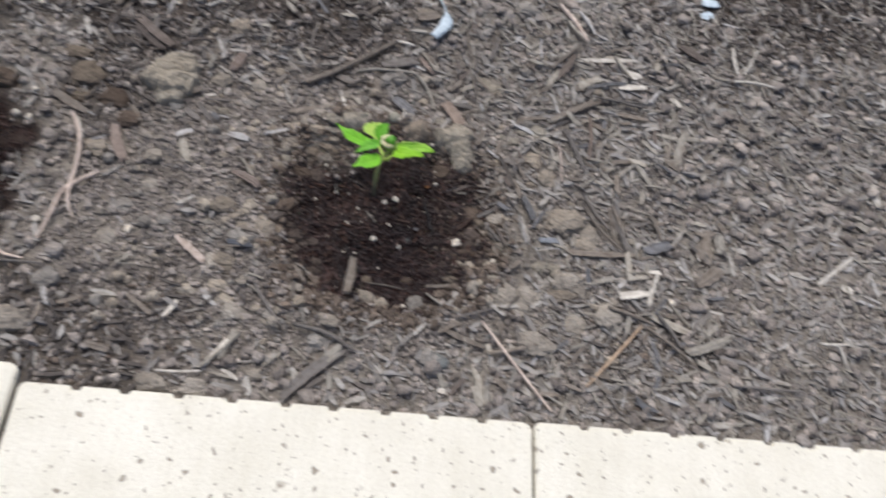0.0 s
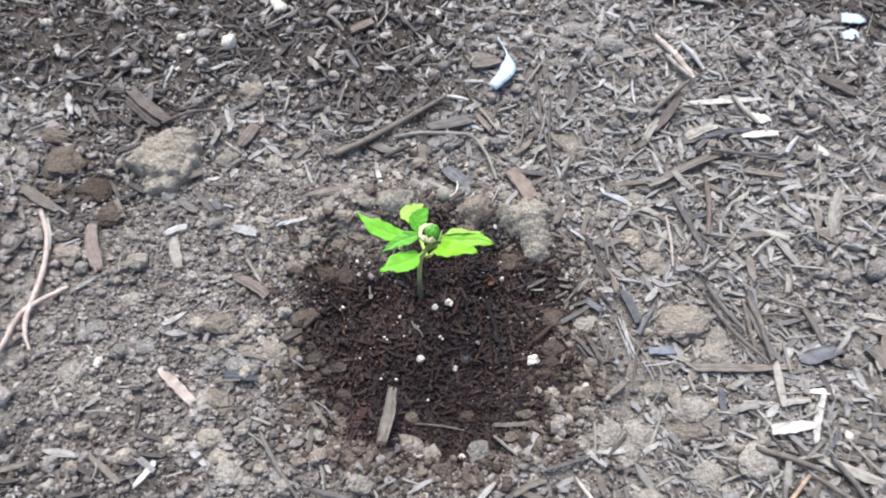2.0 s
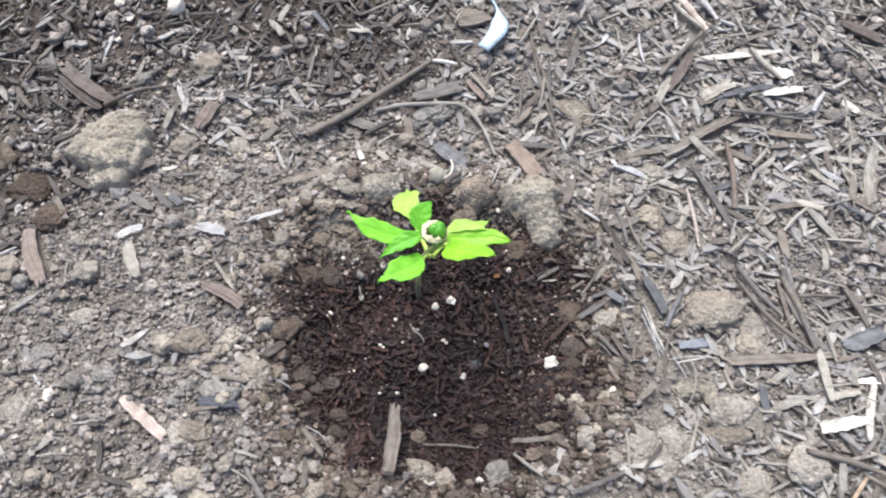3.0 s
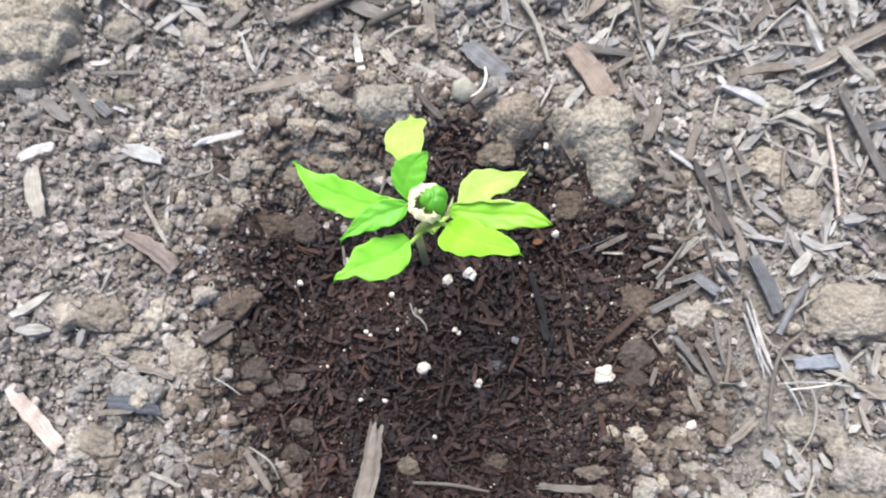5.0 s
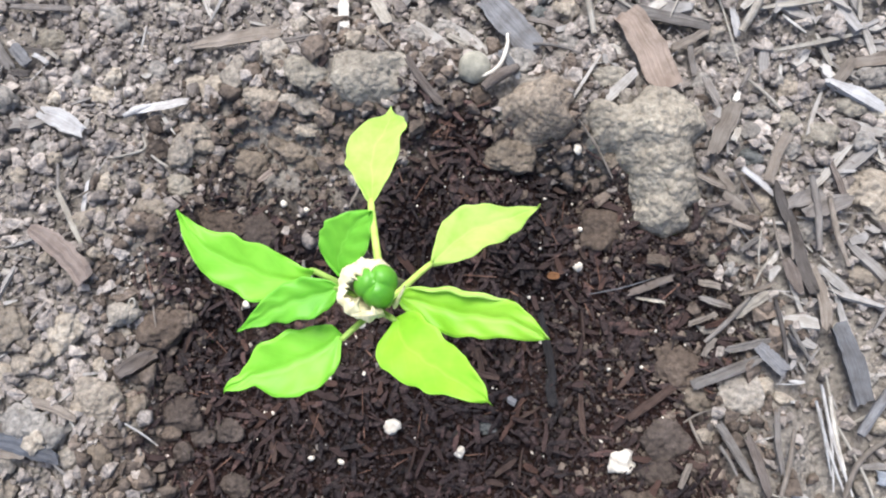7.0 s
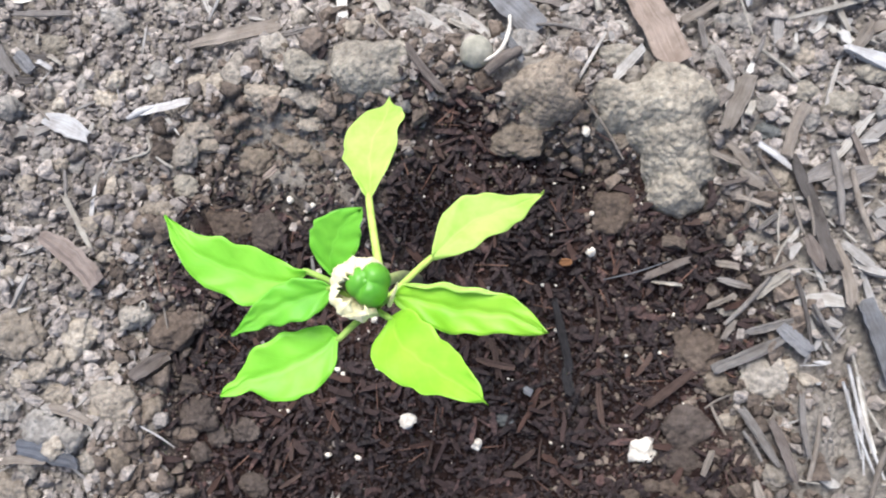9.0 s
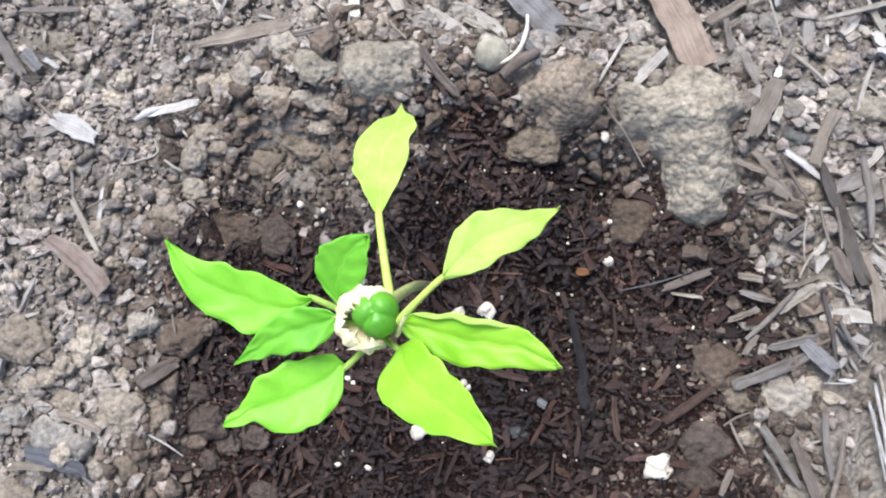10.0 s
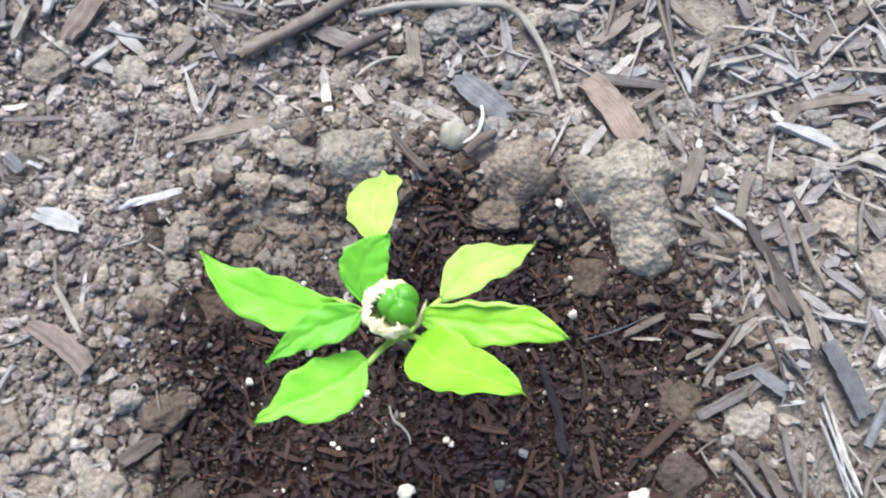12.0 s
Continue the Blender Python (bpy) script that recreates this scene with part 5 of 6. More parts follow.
clod("grey", 0.1282, 0.4048, 4.0, 4.7, 0.6)
clod("olive", 0.1292, 0.4394, 5.5, 4.4, 0.5)
clod("fawn", 0.1701, 0.3520, 9.4, 11.1, 0.45)
clod("olive", 0.1567, 0.3030, 7.0, 5.7, 0.5)
clod("olive", 0.1687, 0.3022, 5.9, 5.3, 0.5)
clod("tan", 0.1544, 0.3248, 3.8, 3.8, 0.5)
clod("pale", 0.1055, 0.2957, 4.1, 2.9, 0.6)
clod("pale", 0.0892, 0.2940, 4.6, 3.1, 0.6)
clod("tan", -0.1455, 0.3072, 5.5, 3.1, 0.6)
clod("tan", -0.1336, 0.2699, 5.8, 7.3, 0.4)
clod("fawn", -0.1207, 0.2671, 5.1, 6.4, 0.5)
clod("grey", -0.0980, 0.2730, 3.8, 3.0, 0.6)
clod("brown", -0.0735, 0.2710, 4.6, 3.8, 0.6)
clod("mud", -0.0483, 0.2746, 5.5, 4.2, 0.5)
clod("pale", 0.0800, 0.2951, 2.7, 2.5, 0.6)
clod("grey", 0.0965, 0.4659, 4.8, 3.3, 0.5)
clod("grey", 0.0865, 0.4520, 3.8, 3.3, 0.5)
clod("pale", 0.1166, 0.4544, 4.0, 3.1, 0.5)
clod("olive", 0.1372, 0.4509, 4.7, 3.5, 0.5)
clod("pale", -0.0568, 0.4647, 3.4, 2.9, 0.6)
clod("grey", -0.1342, 0.4475, 4.9, 3.4, 0.5)
clod("grey", -0.1073, 0.4255, 4.3, 3.8, 0.5)
clod("olive", -0.1540, 0.4337, 6.1, 4.1, 0.4)
clod("pale", -0.1245, 0.4124, 4.8, 3.3, 0.4)
clod("mud", -0.0483, 0.2870, 5.1, 3.8, 0.4)
clod("mud", -0.0616, 0.3015, 4.3, 3.5, 0.5)
clod("brown", 0.0344, 0.2802, 5.0, 3.7, 0.5)
clod("dun", -0.0016, 0.2745, 4.6, 4.0, 0.5)
clod("dun", 0.0726, 0.2783, 5.3, 2.9, 0.5)
clod("grey", 0.1106, 0.2982, 3.1, 2.5, 0.6)
clod("olive", 0.1109, 0.2833, 4.1, 2.9, 0.5)
clod("dun", -0.2866, 0.4531, 14.0, 13.2, 0.5)
clod("dun", -0.2987, 0.4781, 13.5, 6.7, 0.5)
clod("brown", -0.2550, 0.4315, 13.7, 10.3, 0.5)
clod("brown", -0.2380, 0.4070, 10.4, 7.8, 0.5)
clod("dun", -0.2857, 0.4303, 8.0, 6.5, 0.5)
clod("fawn", -0.2578, 0.3744, 10.5, 8.7, 0.5)
clod("fawn", -0.1553, 0.5341, 11.2, 9.1, 0.6)
clod("fawn", 0.0313, 0.5836, 9.5, 5.6, 0.5)
clod("pale", -0.1512, 0.2422, 6.9, 5.3, 0.5)
clod("pale", -0.1240, 0.2483, 8.8, 6.0, 0.5)
clod("pale", -0.1186, 0.2370, 7.5, 5.3, 0.5)
clod("tan", -0.1101, 0.2258, 8.9, 7.4, 0.5)
clod("fawn", -0.0004, 0.2543, 8.9, 6.7, 0.5)
clod("fawn", 0.0135, 0.2494, 6.3, 4.7, 0.5)
clod("tan", 0.1233, 0.2689, 8.7, 11.5, 0.4)
clod("tan", 0.1372, 0.2585, 8.6, 8.2, 0.4)
clod("tan", 0.1800, 0.2884, 14.4, 9.1, 0.45)
clod("fawn", 0.1779, 0.2764, 14.2, 7.1, 0.4)
clod("fawn", 0.1991, 0.3309, 10.3, 9.2, 0.4)
clod("tan", -0.2257, 0.2844, 7.9, 7.2, 0.5)
clod("grey", -0.2204, 0.3171, 8.2, 6.1, 0.4)
clod("tan", -0.0615, 0.2549, 6.4, 5.7, 0.5)
clod("grey", 0.0434, 0.2525, 6.9, 7.6, 0.5)
clod("tan", 0.2172, 0.2584, 12.6, 10.7, 0.4)
clod("tan", 0.1875, 0.2476, 10.6, 8.8, 0.4)
clod("grey", -0.1831, 0.3047, 6.1, 4.7, 0.4)
clod("tan", -0.2027, 0.3409, 7.7, 5.9, 0.4)
clod("grey", -0.0795, 0.2275, 5.6, 4.9, 0.5)
clod("tan", -0.0266, 0.2242, 6.7, 5.5, 0.5)
bark("umber", -0.2381, 0.5063, 36, 8.1, -37)
twig("umber", -0.1978, 0.5045, 48, 2.8, 19)
chip("rose", -0.1507, 0.4909, 23, 9.6, 68)
bark("rose", -0.2381, 0.3797, 41, 9.7, -66)
chip("cream", -0.1777, 0.3771, 26, 7.2, -67)
flake("white", -0.1829, 0.3965, 15, 4.8, 30)
chip("tan", -0.2313, 0.4148, 17, 5.2, -58)
straw("white", -0.2756, 0.4097, 20, 2.2, -24)
straw("white", -0.2572, 0.3828, 13, 2.2, 27)
straw("bone", -0.2751, 0.3879, 28, 2.2, -69)
chip("cream", 0.2698, 0.4488, 20, 4.2, -49)
chip("tan", 0.2905, 0.4297, 17, 6.7, -36)
chip("cream", 0.2890, 0.4659, 22, 4.2, -10)
chip("tan", 0.2034, 0.5165, 22, 7.3, 25)
chip("tan", 0.1629, 0.5083, 14, 5.2, 43)
chip("cream", 0.2858, 0.4490, 17, 3.4, -77)
flake("cream", -0.2068, 0.2630, 12, 4.2, 49)
straw("cream", -0.1981, 0.2585, 17, 1.3, 7)
chip("bone", -0.1589, 0.2213, 18, 4.0, 61)
straw("cream", -0.0955, 0.2478, 23, 1.6, -32)
chip("tan", -0.0628, 0.2507, 16, 3.1, -89)
chip("tan", -0.0593, 0.2673, 17, 3.2, -49)
bark("tan", -0.1838, 0.2221, 24, 3.7, -34)
flake("tan", 0.0655, 0.2723, 27, 2.9, 2)
straw("cream", 0.0598, 0.2566, 20, 2.2, -44)
straw("cream", 0.1152, 0.2644, 21, 1.9, -90)
straw("tan", 0.2159, 0.3498, 61, 3.1, -52)
bark("grey", 0.2357, 0.3507, 44, 4.5, -71)
chip("cream", 0.2395, 0.3109, 32, 5.7, 89)
straw("cream", 0.2469, 0.3305, 23, 2.4, -87)
chip("slate", 0.2628, 0.3320, 14, 8.8, 6)
flake("bone", 0.2665, 0.3084, 17, 4.3, 4)
straw("cream", 0.1000, 0.4790, 16, 3.1, 71)
chip("grey", 0.1052, 0.5497, 29, 5.0, 75)
straw("cream", 0.1162, 0.5643, 21, 2.5, -49)
chip("cream", 0.2340, 0.4629, 17, 3.5, 38)
straw("grey", 0.2532, 0.4981, 23, 2.0, -9)
chip("tan", 0.2073, 0.3587, 12, 3.1, -38)
chip("tan", 0.2695, 0.3585, 32, 4.9, -71)
straw("tan", 0.2466, 0.3638, 31, 2.1, -0)
chip("grey", 0.2567, 0.3615, 28, 3.2, 19)
chip("tan", 0.2272, 0.3581, 35, 3.1, -85)
chip("tan", 0.0744, 0.2305, 21, 3.7, 28)
bark("grey", 0.0973, 0.2469, 29, 2.5, 22)
bent_root("cream", 1.5, (-0.196, 0.232), (-0.189, 0.224), (-0.190, 0.215))
bark("dark", 0.1193, 0.4092, 21, 4.3, -64)
bark("slate", 0.1182, 0.3596, 11, 4.9, -37)
bark("grey", -0.1702, 0.4264, 23, 4.6, -47)
chip("cream", 0.0985, 0.4317, 5, 2.4, 74)
chip("tan", 0.1018, 0.4093, 9, 3.6, -29)
chip("tan", 0.1023, 0.4013, 10, 1.9, -11)
chip("tan", 0.1011, 0.4011, 7, 1.7, 77)
chip("tan", 0.0962, 0.3184, 8, 2.1, 72)
chip("white", 0.0951, 0.4753, 10, 2.6, -72)
straw("tan", 0.1165, 0.3990, 14, 1.0, -71)
straw("tan", 0.1205, 0.3990, 13, 1.2, -78)
straw("cream", 0.1240, 0.3179, 8, 0.6, -1)
straw("tan", 0.0652, 0.5053, 26, 2.2, -97)
straw("tan", 0.0433, 0.5223, 28, 2.4, -102)
chip("rose", 0.0362, 0.5165, 22, 5.0, -50)
straw("cream", 0.1927, 0.6007, 24, 3.4, 52)
straw("white", 0.2049, 0.5942, 34, 4.0, -60)
straw("cream", 0.2434, 0.5414, 33, 4.0, -60)
chip("cream", 0.2080, 0.5217, 25, 8.0, 28)
chip("cream", 0.1692, 0.5208, 26, 6.0, 59)
straw("pink", 0.1755, 0.4183, 46, 2.4, -89)
straw("cream", 0.2293, 0.4667, 17, 3.0, 47)
straw("cream", 0.2433, 0.4174, 24, 2.6, 43)
chip("bone", 0.2999, 0.5092, 14, 6.0, -50)
bark("grey", 0.1916, 0.4370, 46, 5.0, -67)
straw("cream", 0.2028, 0.3990, 22, 3.0, 43)
straw("bone", 0.0129, 0.5379, 18, 3.0, -6)
straw("cream", 0.0070, 0.5070, 28, 3.0, -76)
chip("tan", 0.1412, 0.5309, 14, 4.0, 51)
chip("cream", 0.2613, 0.4153, 25, 5.0, -55)
straw("white", 0.2771, 0.5104, 20, 4.0, 56)
straw("white", 0.1550, 0.5530, 27, 2.2, -88)
chip("cream", 0.1900, 0.4740, 20, 5.0, -50)
chip("cream", 0.2890, 0.4500, 20, 5.0, -62)
straw("grey", 0.1280, 0.4100, 26, 2.6, -80)
straw("tan", 0.1360, 0.4050, 24, 2.2, -70)
chip("white", 0.2760, 0.4520, 16, 4.0, -35)
bark("slate", 0.2250, 0.5190, 40, 4.5, 12)
chip("tan", 0.2540, 0.4850, 30, 5.0, -8)
straw("white", 0.1415, 0.3380, 35, 1.2, -69)
straw("white", 0.1390, 0.3377, 32, 1.0, -79)
straw("bone", 0.1416, 0.3400, 23, 1.3, -73)
straw("cream", 0.1502, 0.3270, 35, 1.0, -61)
straw("white", 0.1379, 0.3367, 21, 0.9, -74)
straw("white", 0.1627, 0.3210, 28, 1.0, 3)
straw("bone", 0.1625, 0.3205, 22, 1.0, 13)
straw("white", 0.1533, 0.3151, 15, 1.0, -62)
straw("white", 0.1399, 0.3347, 31, 1.1, -66)
straw("cream", 0.1401, 0.3433, 30, 1.0, -76)
clod("olive", 0.1528, 0.4555, 10.2, 7.7, 0.4)
clod("pale", 0.1497, 0.4218, 9.9, 8.8, 0.55)
clod_mass("chalk", "large blocky clod of pale dry soil", (-0.2060, 0.4740, 19.0, 14.5, 17), (-0.2120, 0.4540, 21.0, 13.5, 19), (-0.2060, 0.4425, 13.0, 14.0, 15), (-0.1935, 0.4600, 11.0, 17.0, 16), (-0.2215, 0.4700, 7.0, 9.0, 14), sides=0.16, crag=1.5)
clod_mass("loam", "brown crumbly clod beside the planting hole", (0.0300, 0.4335, 11.0, 8.5, 9), (0.0345, 0.4275, 9.0, 7.5, 8.5), (0.0235, 0.4305, 6.5, 6.0, 6.5), (0.0300, 0.4225, 6.0, 4.5, 5), sides=0.3, crag=1.5)
clod_mass("sand", "low sandy patch of pale dry soil", (0.1067, 0.5008, 12.0, 8.8, 3), (0.0990, 0.5107, 8.1, 6.5, 3))
clod_mass("chalk", "large pale sandy clod of dry soil beside the planting hole", (0.0750, 0.4326, 14.3, 11.4, 10.9), (0.0598, 0.4291, 12.7, 8.2, 8.8), (0.0784, 0.4111, 12.3, 13.7, 10.2), (0.0798, 0.4009, 10.5, 6.5, 8.2), (0.0537, 0.4223, 4.7, 3.9, 6.1), (0.0746, 0.4208, 13.0, 9.5, 9.5))
clod_mass("sand", "low sandy patch of pale dry soil", (-0.0285, 0.4305, 13.6, 10.8, 6), (-0.0210, 0.4367, 7.1, 6.1, 5))
perlite(0.0775, 0.3190, 3.9)
perlite(0.0079, 0.3559, 2.3)
perlite(0.0176, 0.3590, 2.7)
perlite(0.0007, 0.3161, 2.7)
perlite(0.0253, 0.3120, 2.0)
perlite(0.0542, 0.3803, 1.8)
perlite(-0.0559, 0.3473, 1.5)
perlite(-0.0166, 0.3482, 1.4)
perlite(-0.0503, 0.3844, 1.4)
perlite(-0.0416, 0.3831, 1.1)
perlite(-0.2103, 0.2933, 2.8)
perlite(-0.2052, 0.2818, 1.1)
perlite(0.0150, 0.3326, 1.1)
perlite(-0.0234, 0.3277, 1.0)
perlite(-0.0141, 0.3010, 1.2)
perlite(-0.0244, 0.3005, 1.0)
perlite(0.1105, 0.2999, 1.9)
perlite(-0.0382, 0.3612, 1.7)
perlite(0.0562, 0.3974, 1.4)
perlite(0.0085, 0.2880, 1.0)
perlite(0.0333, 0.2487, 2.1)
perlite(-0.0573, 0.3454, 0.9)
perlite(-0.0544, 0.3404, 0.7)
perlite(-0.0251, 0.3293, 1.1)
perlite(-0.0400, 0.3132, 0.8)
perlite(0.0529, 0.3928, 1.0)
perlite(0.0477, 0.4189, 1.6)
perlite(-0.0336, 0.3206, 0.6)
perlite(0.0464, 0.3535, 0.8)
perlite(0.0800, 0.3502, 0.7)
perlite(0.0398, 0.3682, 0.8)
perlite(-0.0118, 0.3317, 0.8)
perlite(0.0131, 0.3340, 1.2)
perlite(-0.0427, 0.3126, 0.8)
# the next two are large off-white stones, laid as perlite grains
perlite(-0.1479, 0.6260, 6.7)
perlite(-0.1810, 0.5783, 7.3)
perlite(-0.2249, 0.5847, 4.2)
perlite(-0.3785, 0.5315, 3.2)
perlite(-0.3492, 0.5323, 2.1)
perlite(-0.3231, 0.3961, 3.0)
perlite(-0.3342, 0.3996, 2.6)
perlite(-0.3247, 0.4258, 2.6)
perlite(-0.3482, 0.3190, 2.3)
perlite(-0.0099, 0.6276, 3.5)
perlite(0.2795, 0.2795, 3.1)
perlite(-0.2196, 0.5510, 2.3)
perlite(-0.2859, 0.2912, 3.2)
perlite(-0.2098, 0.2913, 2.6)

# a splintered stick that leans out of the edge of the hole
stick = slab("bark", "tan", -0.0160, 0.268, 42, 7.5, -93, 3.0, "bark piece", 0.12, 12)
stick.location.z = 0.010

# ---- countless loose pieces, strewn between those ----
NEAR_LO, NEAR_HI = (-0.26, 0.20), (0.28, 0.54)
silt = lambda x, y: np.exp(-((x - 0.134) / 0.04) ** 2 - ((y - 0.318) / 0.06) ** 2)  # a patch washed smooth
soil = lambda x, y: (1 - peat_at(x, y)) * (1 - 0.9 * silt(x, y)) * (1 - ledge_at(x, y))
CRUMBS = "loose grey-brown soil crumbs lying close together"
away = lambda x, y: (x < NEAR_LO[0]) | (x > NEAR_HI[0]) | (y < NEAR_LO[1]) | (y > NEAR_HI[1])
crumbs("soil_crumbs", 42000, NEAR_LO, NEAR_HI, lambda x, y: soil(x, y) * (1 - 0.5 * mulch_at(x, y)), 0.0009, 0.0040, M_CRUMB, CRUMBS, 1.9)
crumbs("soil_grains", 12000, NEAR_LO, NEAR_HI, lambda x, y: soil(x, y), 0.0004, 0.0010, M_CRUMB, "fine grey-brown soil grains", 1.5, GRAINS)
crumbs("soil_crumbs", 30000, LO, HI, lambda x, y: soil(x, y) * (1 - 0.3 * mulch_at(x, y)) * away(x, y) * (1 - 0.5 * dark_zone_at(x, y)), 0.0013, 0.0066, M_CRUMB, CRUMBS)
crumbs("soil_lumps", 5200, LO, HI, lambda x, y: soil(x, y) * away(x, y) * (1 - 0.6 * dark_zone_at(x, y)), 0.0028, 0.0085, M_CRUMB, "knobbly grey-brown lumps of dry soil between mulch chips", 2.4, ROUGH, 0.95, True)
rim = lambda x, y: np.exp(-((np.minimum(hole_reach(x, y, HOLES[0]), hole_reach(x, y, HOLES[1])) - 1.03) / 0.13) ** 2) + 0.7 * ledge_at(x, y)
crumbs("moist_crumbs", 13000, (-0.12, 0.22), (0.14, 0.47), rim, 0.0010, 0.0052, M_MOIST_AND_DARK, "moist brown soil crumbs round the planting hole", 2.0)
moat = lambda x, y: np.exp(-((hole_reach(x, y, HOLES[0]) - 0.98) / 0.1) ** 2) * smooth(0.325, 0.29, y) * (0.55 + 0.45 * value_noise(x, y, 0.02, 14))
crumbs("moist_lumps", 4200, (-0.10, 0.225), (0.125, 0.33), lambda x, y: np.clip(moat(x, y), 0, 1), 0.0016, 0.0048, M_MOIST_AND_DARK, "moist brown soil lumps crumbled from the rim of the planting hole", 1.5)
crumbs("potting_soil", 26000, (-0.10, 0.24), (0.12, 0.45), lambda x, y: peat_at(x, y) ** 1.5, 0.0005, 0.0030, M_PEAT, "dark moist potting soil crumbs in the planting hole")
crumbs("potting_soil", 9000, (-0.50, 0.24), (-0.29, 0.46), lambda x, y: peat_at(x, y) ** 2, 0.0007, 0.0026, M_PEAT, "dark moist potting soil crumbs in the planting hole")
dry = lambda x, y: hole_reach(x, y, HOLES[0]) > 1.08
litter("wood_mulch", 15800, LO, HI, lambda x, y: mulch_at(x, y) * dry(x, y) * (1 - 0.75 * dark_zone_at(x, y)), (0.004, 0.026), (0.0013, 0.0066), M_MULCH, "weathered grey and tan wood mulch chips strewn on soil", tilt=0.17)
litter("wood_shreds", 8500, LO, HI, lambda x, y: (0.3 + 0.7 * mulch_at(x, y) - peat_at(x, y)) * dry(x, y) * (1 - 0.7 * dark_zone_at(x, y)), (0.003, 0.014), (0.0004, 0.0016), M_MULCH, "fine weathered wood shreds strewn on soil", shapes=SHREDS)
litter("pale_shreds", 2900, LO, HI, lambda x, y: mulch_at(x, y) ** 2 * dry(x, y) * (0.25 + 0.75 * smooth(-0.05, 0.1, x)), (0.008, 0.042), (0.0008, 0.0026), M_WOOD["cream"], "thin pale straw-like wood shreds strewn on mulch", tilt=0.2, lift=0.004, shapes=SHREDS)
litter("dark_mulch", 12500, LO, HI, dark_zone_at, (0.004, 0.022), (0.0012, 0.0048), M_WOOD["dark"], "dark wood mulch chips strewn on soil", tilt=0.2, lift=0.003)
crumbs("dark_crumbs", 10500, LO, HI, lambda x, y: dark_zone_at(x, y) * soil(x, y), 0.0012, 0.0045, M_MOIST_AND_DARK, "dark soil crumbs between mulch", 2.0)
crumbs("moist_crumbs", 6000, (0.03, 0.25), (0.12, 0.42), lambda x, y: 0.9 * peat_at(x, y) * smooth(0.035, 0.085, x), 0.0005, 0.0022, M_MOIST_AND_DARK, "moist brown soil crumbs fallen into the planting hole", 2.0)
litter("potting_bark", 4400, (-0.10, 0.24), (0.12, 0.45), lambda x, y: peat_at(x, y), (0.0018, 0.0105), (0.0007, 0.0029), M_PEAT, "small dark bark shreds in potting soil", "potting soil", 0.4)
litter("potting_fibres", 260, (-0.10, 0.24), (0.12, 0.45), lambda x, y: peat_at(x, y), (0.003, 0.014), (0.00025, 0.0005), M_FIBRE, "thin reddish-brown fibres in potting soil", "potting soil", 0.5, 0.002)

dust = lambda x, y: np.exp(-((x - 0.012) / 0.022) ** 2 - ((y - 0.406) / 0.011) ** 2) + np.exp(-((x - 0.051) / 0.013) ** 2 - ((y - 0.397) / 0.012) ** 2) + np.exp(-((x + 0.076) / 0.012) ** 2 - ((y - 0.297) / 0.022) ** 2)
crumbs("moist_crumbs", 9000, (-0.11, 0.25), (0.09, 0.43), lambda x, y: np.minimum(dust(x, y), 1), 0.0005, 0.0016, M_MOIST_AND_DARK, "moist brown soil crumbs fallen into the planting hole", 2.0)

# the bed goes on beyond the near ground
rest = lambda x, y: ((x < LO[0]) | (x > HI[0]) | (y > HI[1])) * smooth(1.5, 0.45, np.hypot(x - 0.05, y - 0.4))
crumbs("soil_crumbs", 12000, (-1.4, 0.155), (1.5, 1.6), rest, 0.003, 0.011, M_CRUMB, CRUMBS)
litter("wood_mulch", 11000, (-1.4, 0.155), (1.5, 1.6), rest, (0.008, 0.03), (0.002, 0.007), M_MULCH, "weathered grey and tan wood mulch chips strewn on soil")

# ---- countable loose lumps and chips near the plant ----
PR = np.random.RandomState(77)
LUMP_LABEL = {"pale": "small pale knobbly lump of dry soil", "tan": "small tan-brown knobbly lump of dry soil", "grey": "small grey knobbly lump of dry soil"}
lump_meshes = []
for k in range(18):
    tone = ("tan", "grey", "pale")[k % 3]
    lv, lf = lumpy(3, 200 + k, 0.5, 1.5)
    lump_meshes.append((tone, mesh_of("soil_lump", lv * np.array((1, 0.85, 0.7)), lf, M_CLOD[tone])))
placed = 0
while placed < 190:
    x, y = PR.uniform(-0.25, 0.26), PR.uniform(0.2, 0.53)
    if PR.rand() > float(soil(x, y)) * (1 - 0.7 * float(mulch_at(x, y))) * float(free(np.array([x]), np.array([y]))[0]):
        continue
    r = 0.0026 / (1 - PR.rand() * 0.8) ** 0.55
    tone, lump = lump_meshes[placed % len(lump_meshes)]
    ob = new("soil_lump", lump)
    ob.matrix_basis = pose(x, y, float(ground_z(x, y)) + r * 0.5, PR.uniform(-25, 25), PR.uniform(-25, 25), PR.uniform(0, 360)) @ Matrix.Scale(r, 4)
    tagged(ob, LUMP_LABEL[tone], "soil lump", "soil lumps round the plant")
    placed += 1
models = []
for k in range(30):
    colour = ("grey", "tan", "cream", "slate", "cream", "grey", "umber", "tan", "cream", "tan")[k % 10]
    models.append(chip(colour, 0.2, 0.5, PR.uniform(9, 22), PR.uniform(2.2, 5.0), 0))
placed = 0
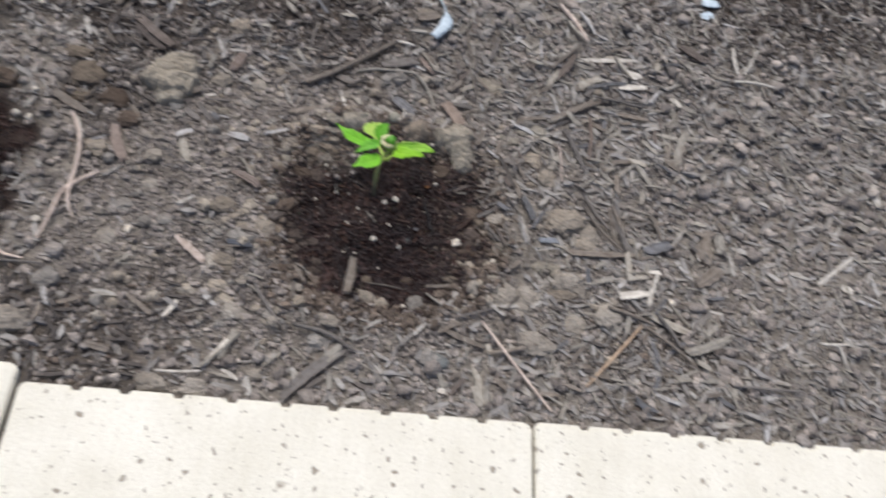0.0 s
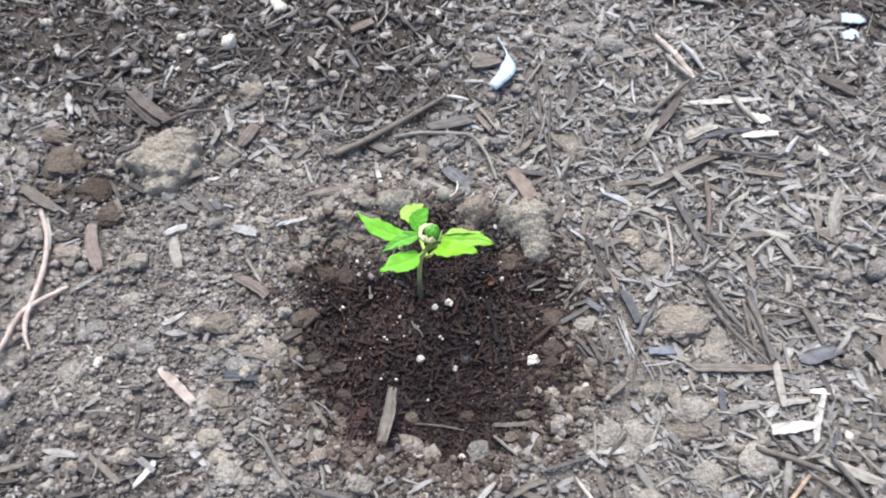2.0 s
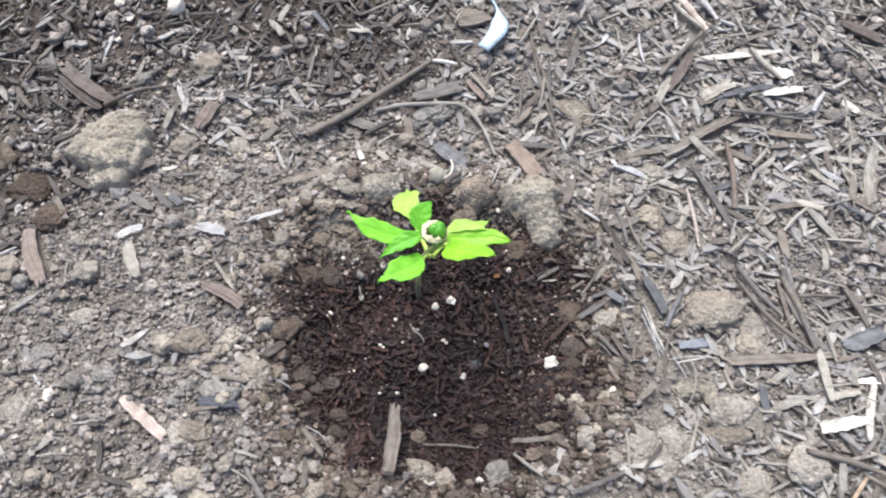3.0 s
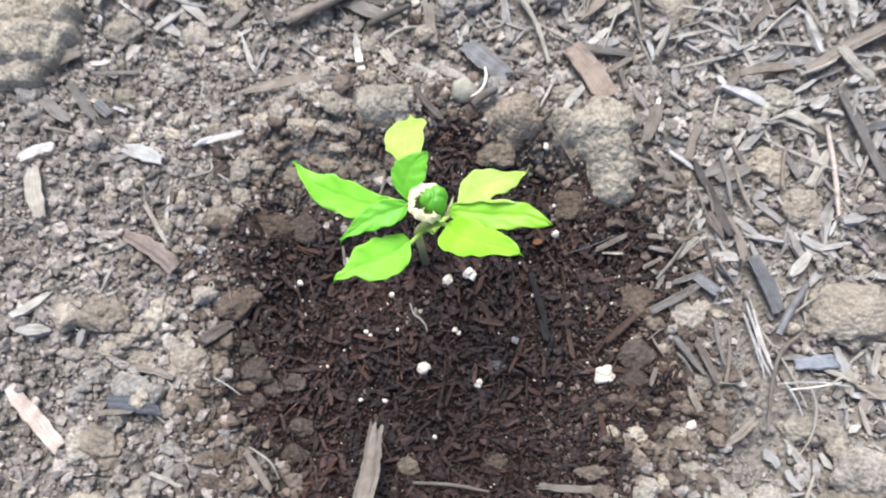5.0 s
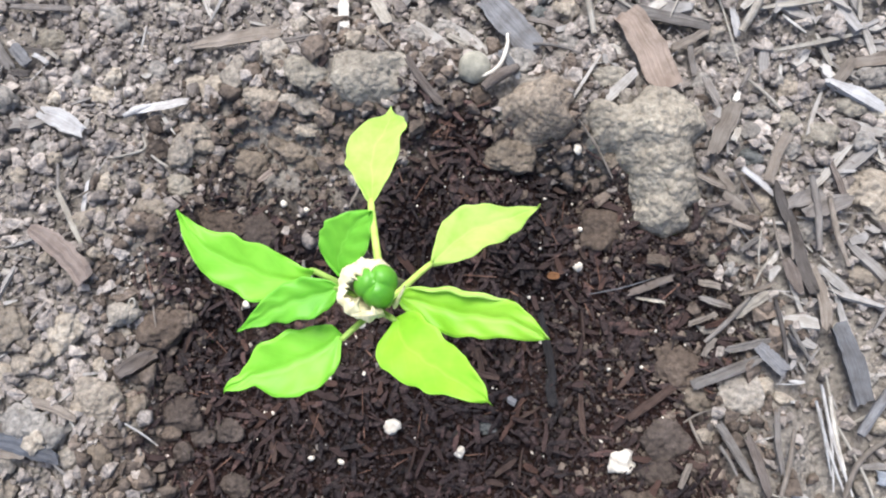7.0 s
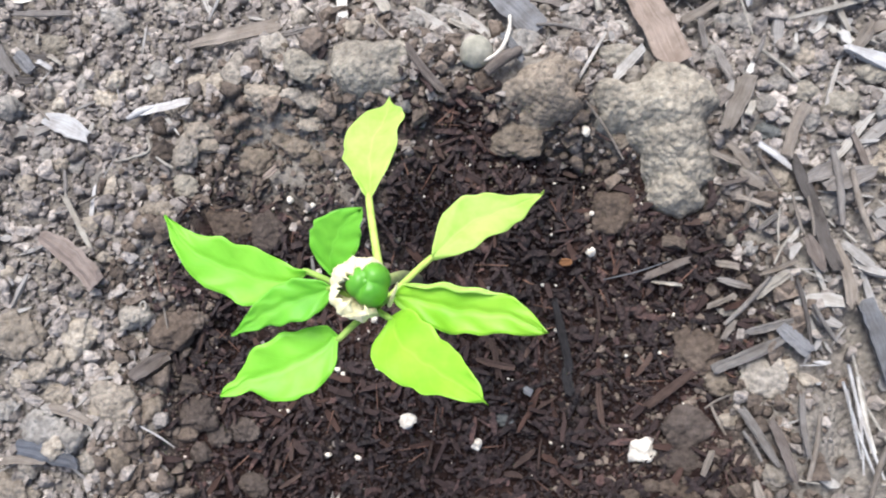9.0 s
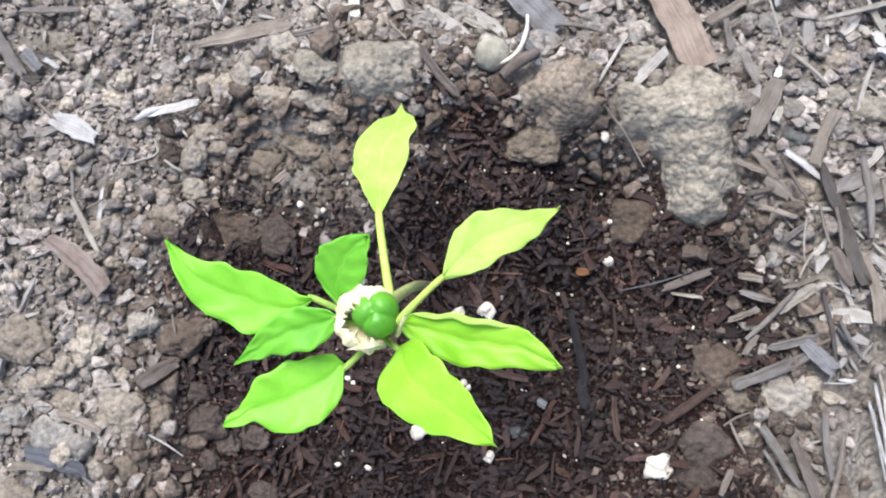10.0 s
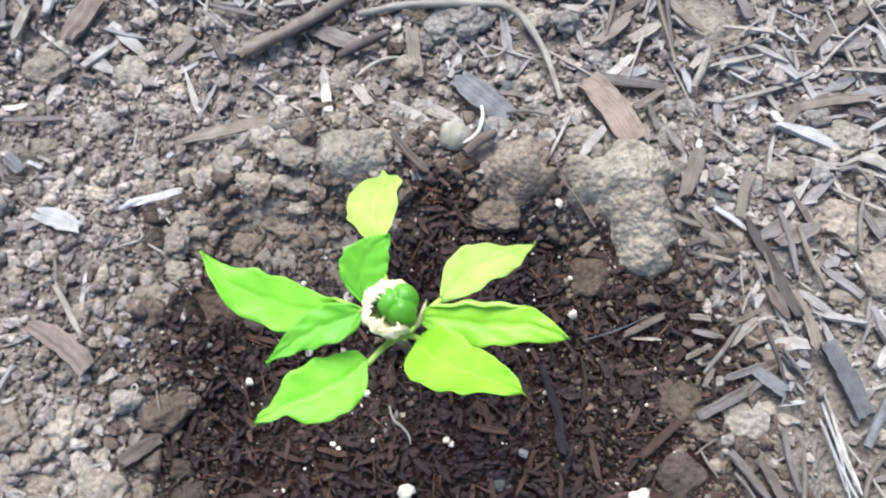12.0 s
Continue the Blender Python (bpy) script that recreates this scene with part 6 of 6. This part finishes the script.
while placed < 180:
    x, y = PR.uniform(-0.28, 0.34), PR.uniform(0.17, 0.58)
    if PR.rand() > float(mulch_at(x, y)) ** 1.5 * float(free(np.array([x]), np.array([y]))[0]) * float(hole_reach(x, y, HOLES[0]) > 1.15):
        continue
    at = pose(x, y, float(ground_z(x, y)) + 0.0045, PR.uniform(-14, 14), PR.uniform(-12, 12), PR.uniform(0, 360))
    if placed < 30:
        models[placed].matrix_basis = at
    else:
        copy_thing(models[placed % 30], at)
    placed += 1
shreds = []
for k in range(24):
    colour = ("peat", "russet", "peat", "cocoa")[k % 4]
    sv, sf, suv = splinter(300 + k, 3)
    shreds.append((colour, mesh_of("bark_shred", sv, sf, M_WOOD[colour], False, suv)))
placed = 0
while placed < 230:
    x, y = PR.uniform(-0.10, 0.12), PR.uniform(0.24, 0.45)
    if PR.rand() > float(peat_at(x, y)) ** 2 * float(free(np.array([x]), np.array([y]))[0]):
        continue
    colour, me = shreds[placed % 24]
    long = 0.0045 + 0.0075 * PR.rand() ** 2
    wide = min(PR.uniform(0.0012, 0.003), long * 0.5)
    ob = new("bark_shred", me)
    ob.matrix_basis = pose(x, y, float(ground_z(x, y)) + 0.0026, PR.uniform(-18, 18), PR.uniform(-12, 12), PR.uniform(0, 360)) @ Matrix.Diagonal((long, wide, wide * PR.uniform(0.3, 0.5), 1))
    tagged(ob, WORDS[colour] + " bark shred lying in potting soil", "bark shred", "bark shreds in the planting hole")
    placed += 1
specks_x, specks_y = field(420, (-0.10, 0.24), (0.12, 0.45), lambda x, y: 0.8 * peat_at(x, y))
sr = 0.0003 + 0.0007 * RS.rand(len(specks_x)) ** 3
strewn("perlite_specks", GRAINS, np.stack([specks_x, specks_y, ground_z(specks_x, specks_y) + 0.0022], -1), np.stack([sr] * 3, -1), RS.uniform(0, 6, (len(sr), 3)), M_PERLITE, "tiny white perlite specks in dark potting soil", "perlite")
specks_x, specks_y = field(260, LO, HI, lambda x, y: 0.9 * soil(x, y))
sr = 0.0006 + 0.0013 * RS.rand(len(specks_x)) ** 3
strewn("perlite_specks", GRAINS, np.stack([specks_x, specks_y, ground_z(specks_x, specks_y) + 0.0028], -1), np.stack([sr] * 3, -1), RS.uniform(0, 6, (len(sr), 3)), M_PERLITE, "small white perlite specks strewn on soil", "perlite")
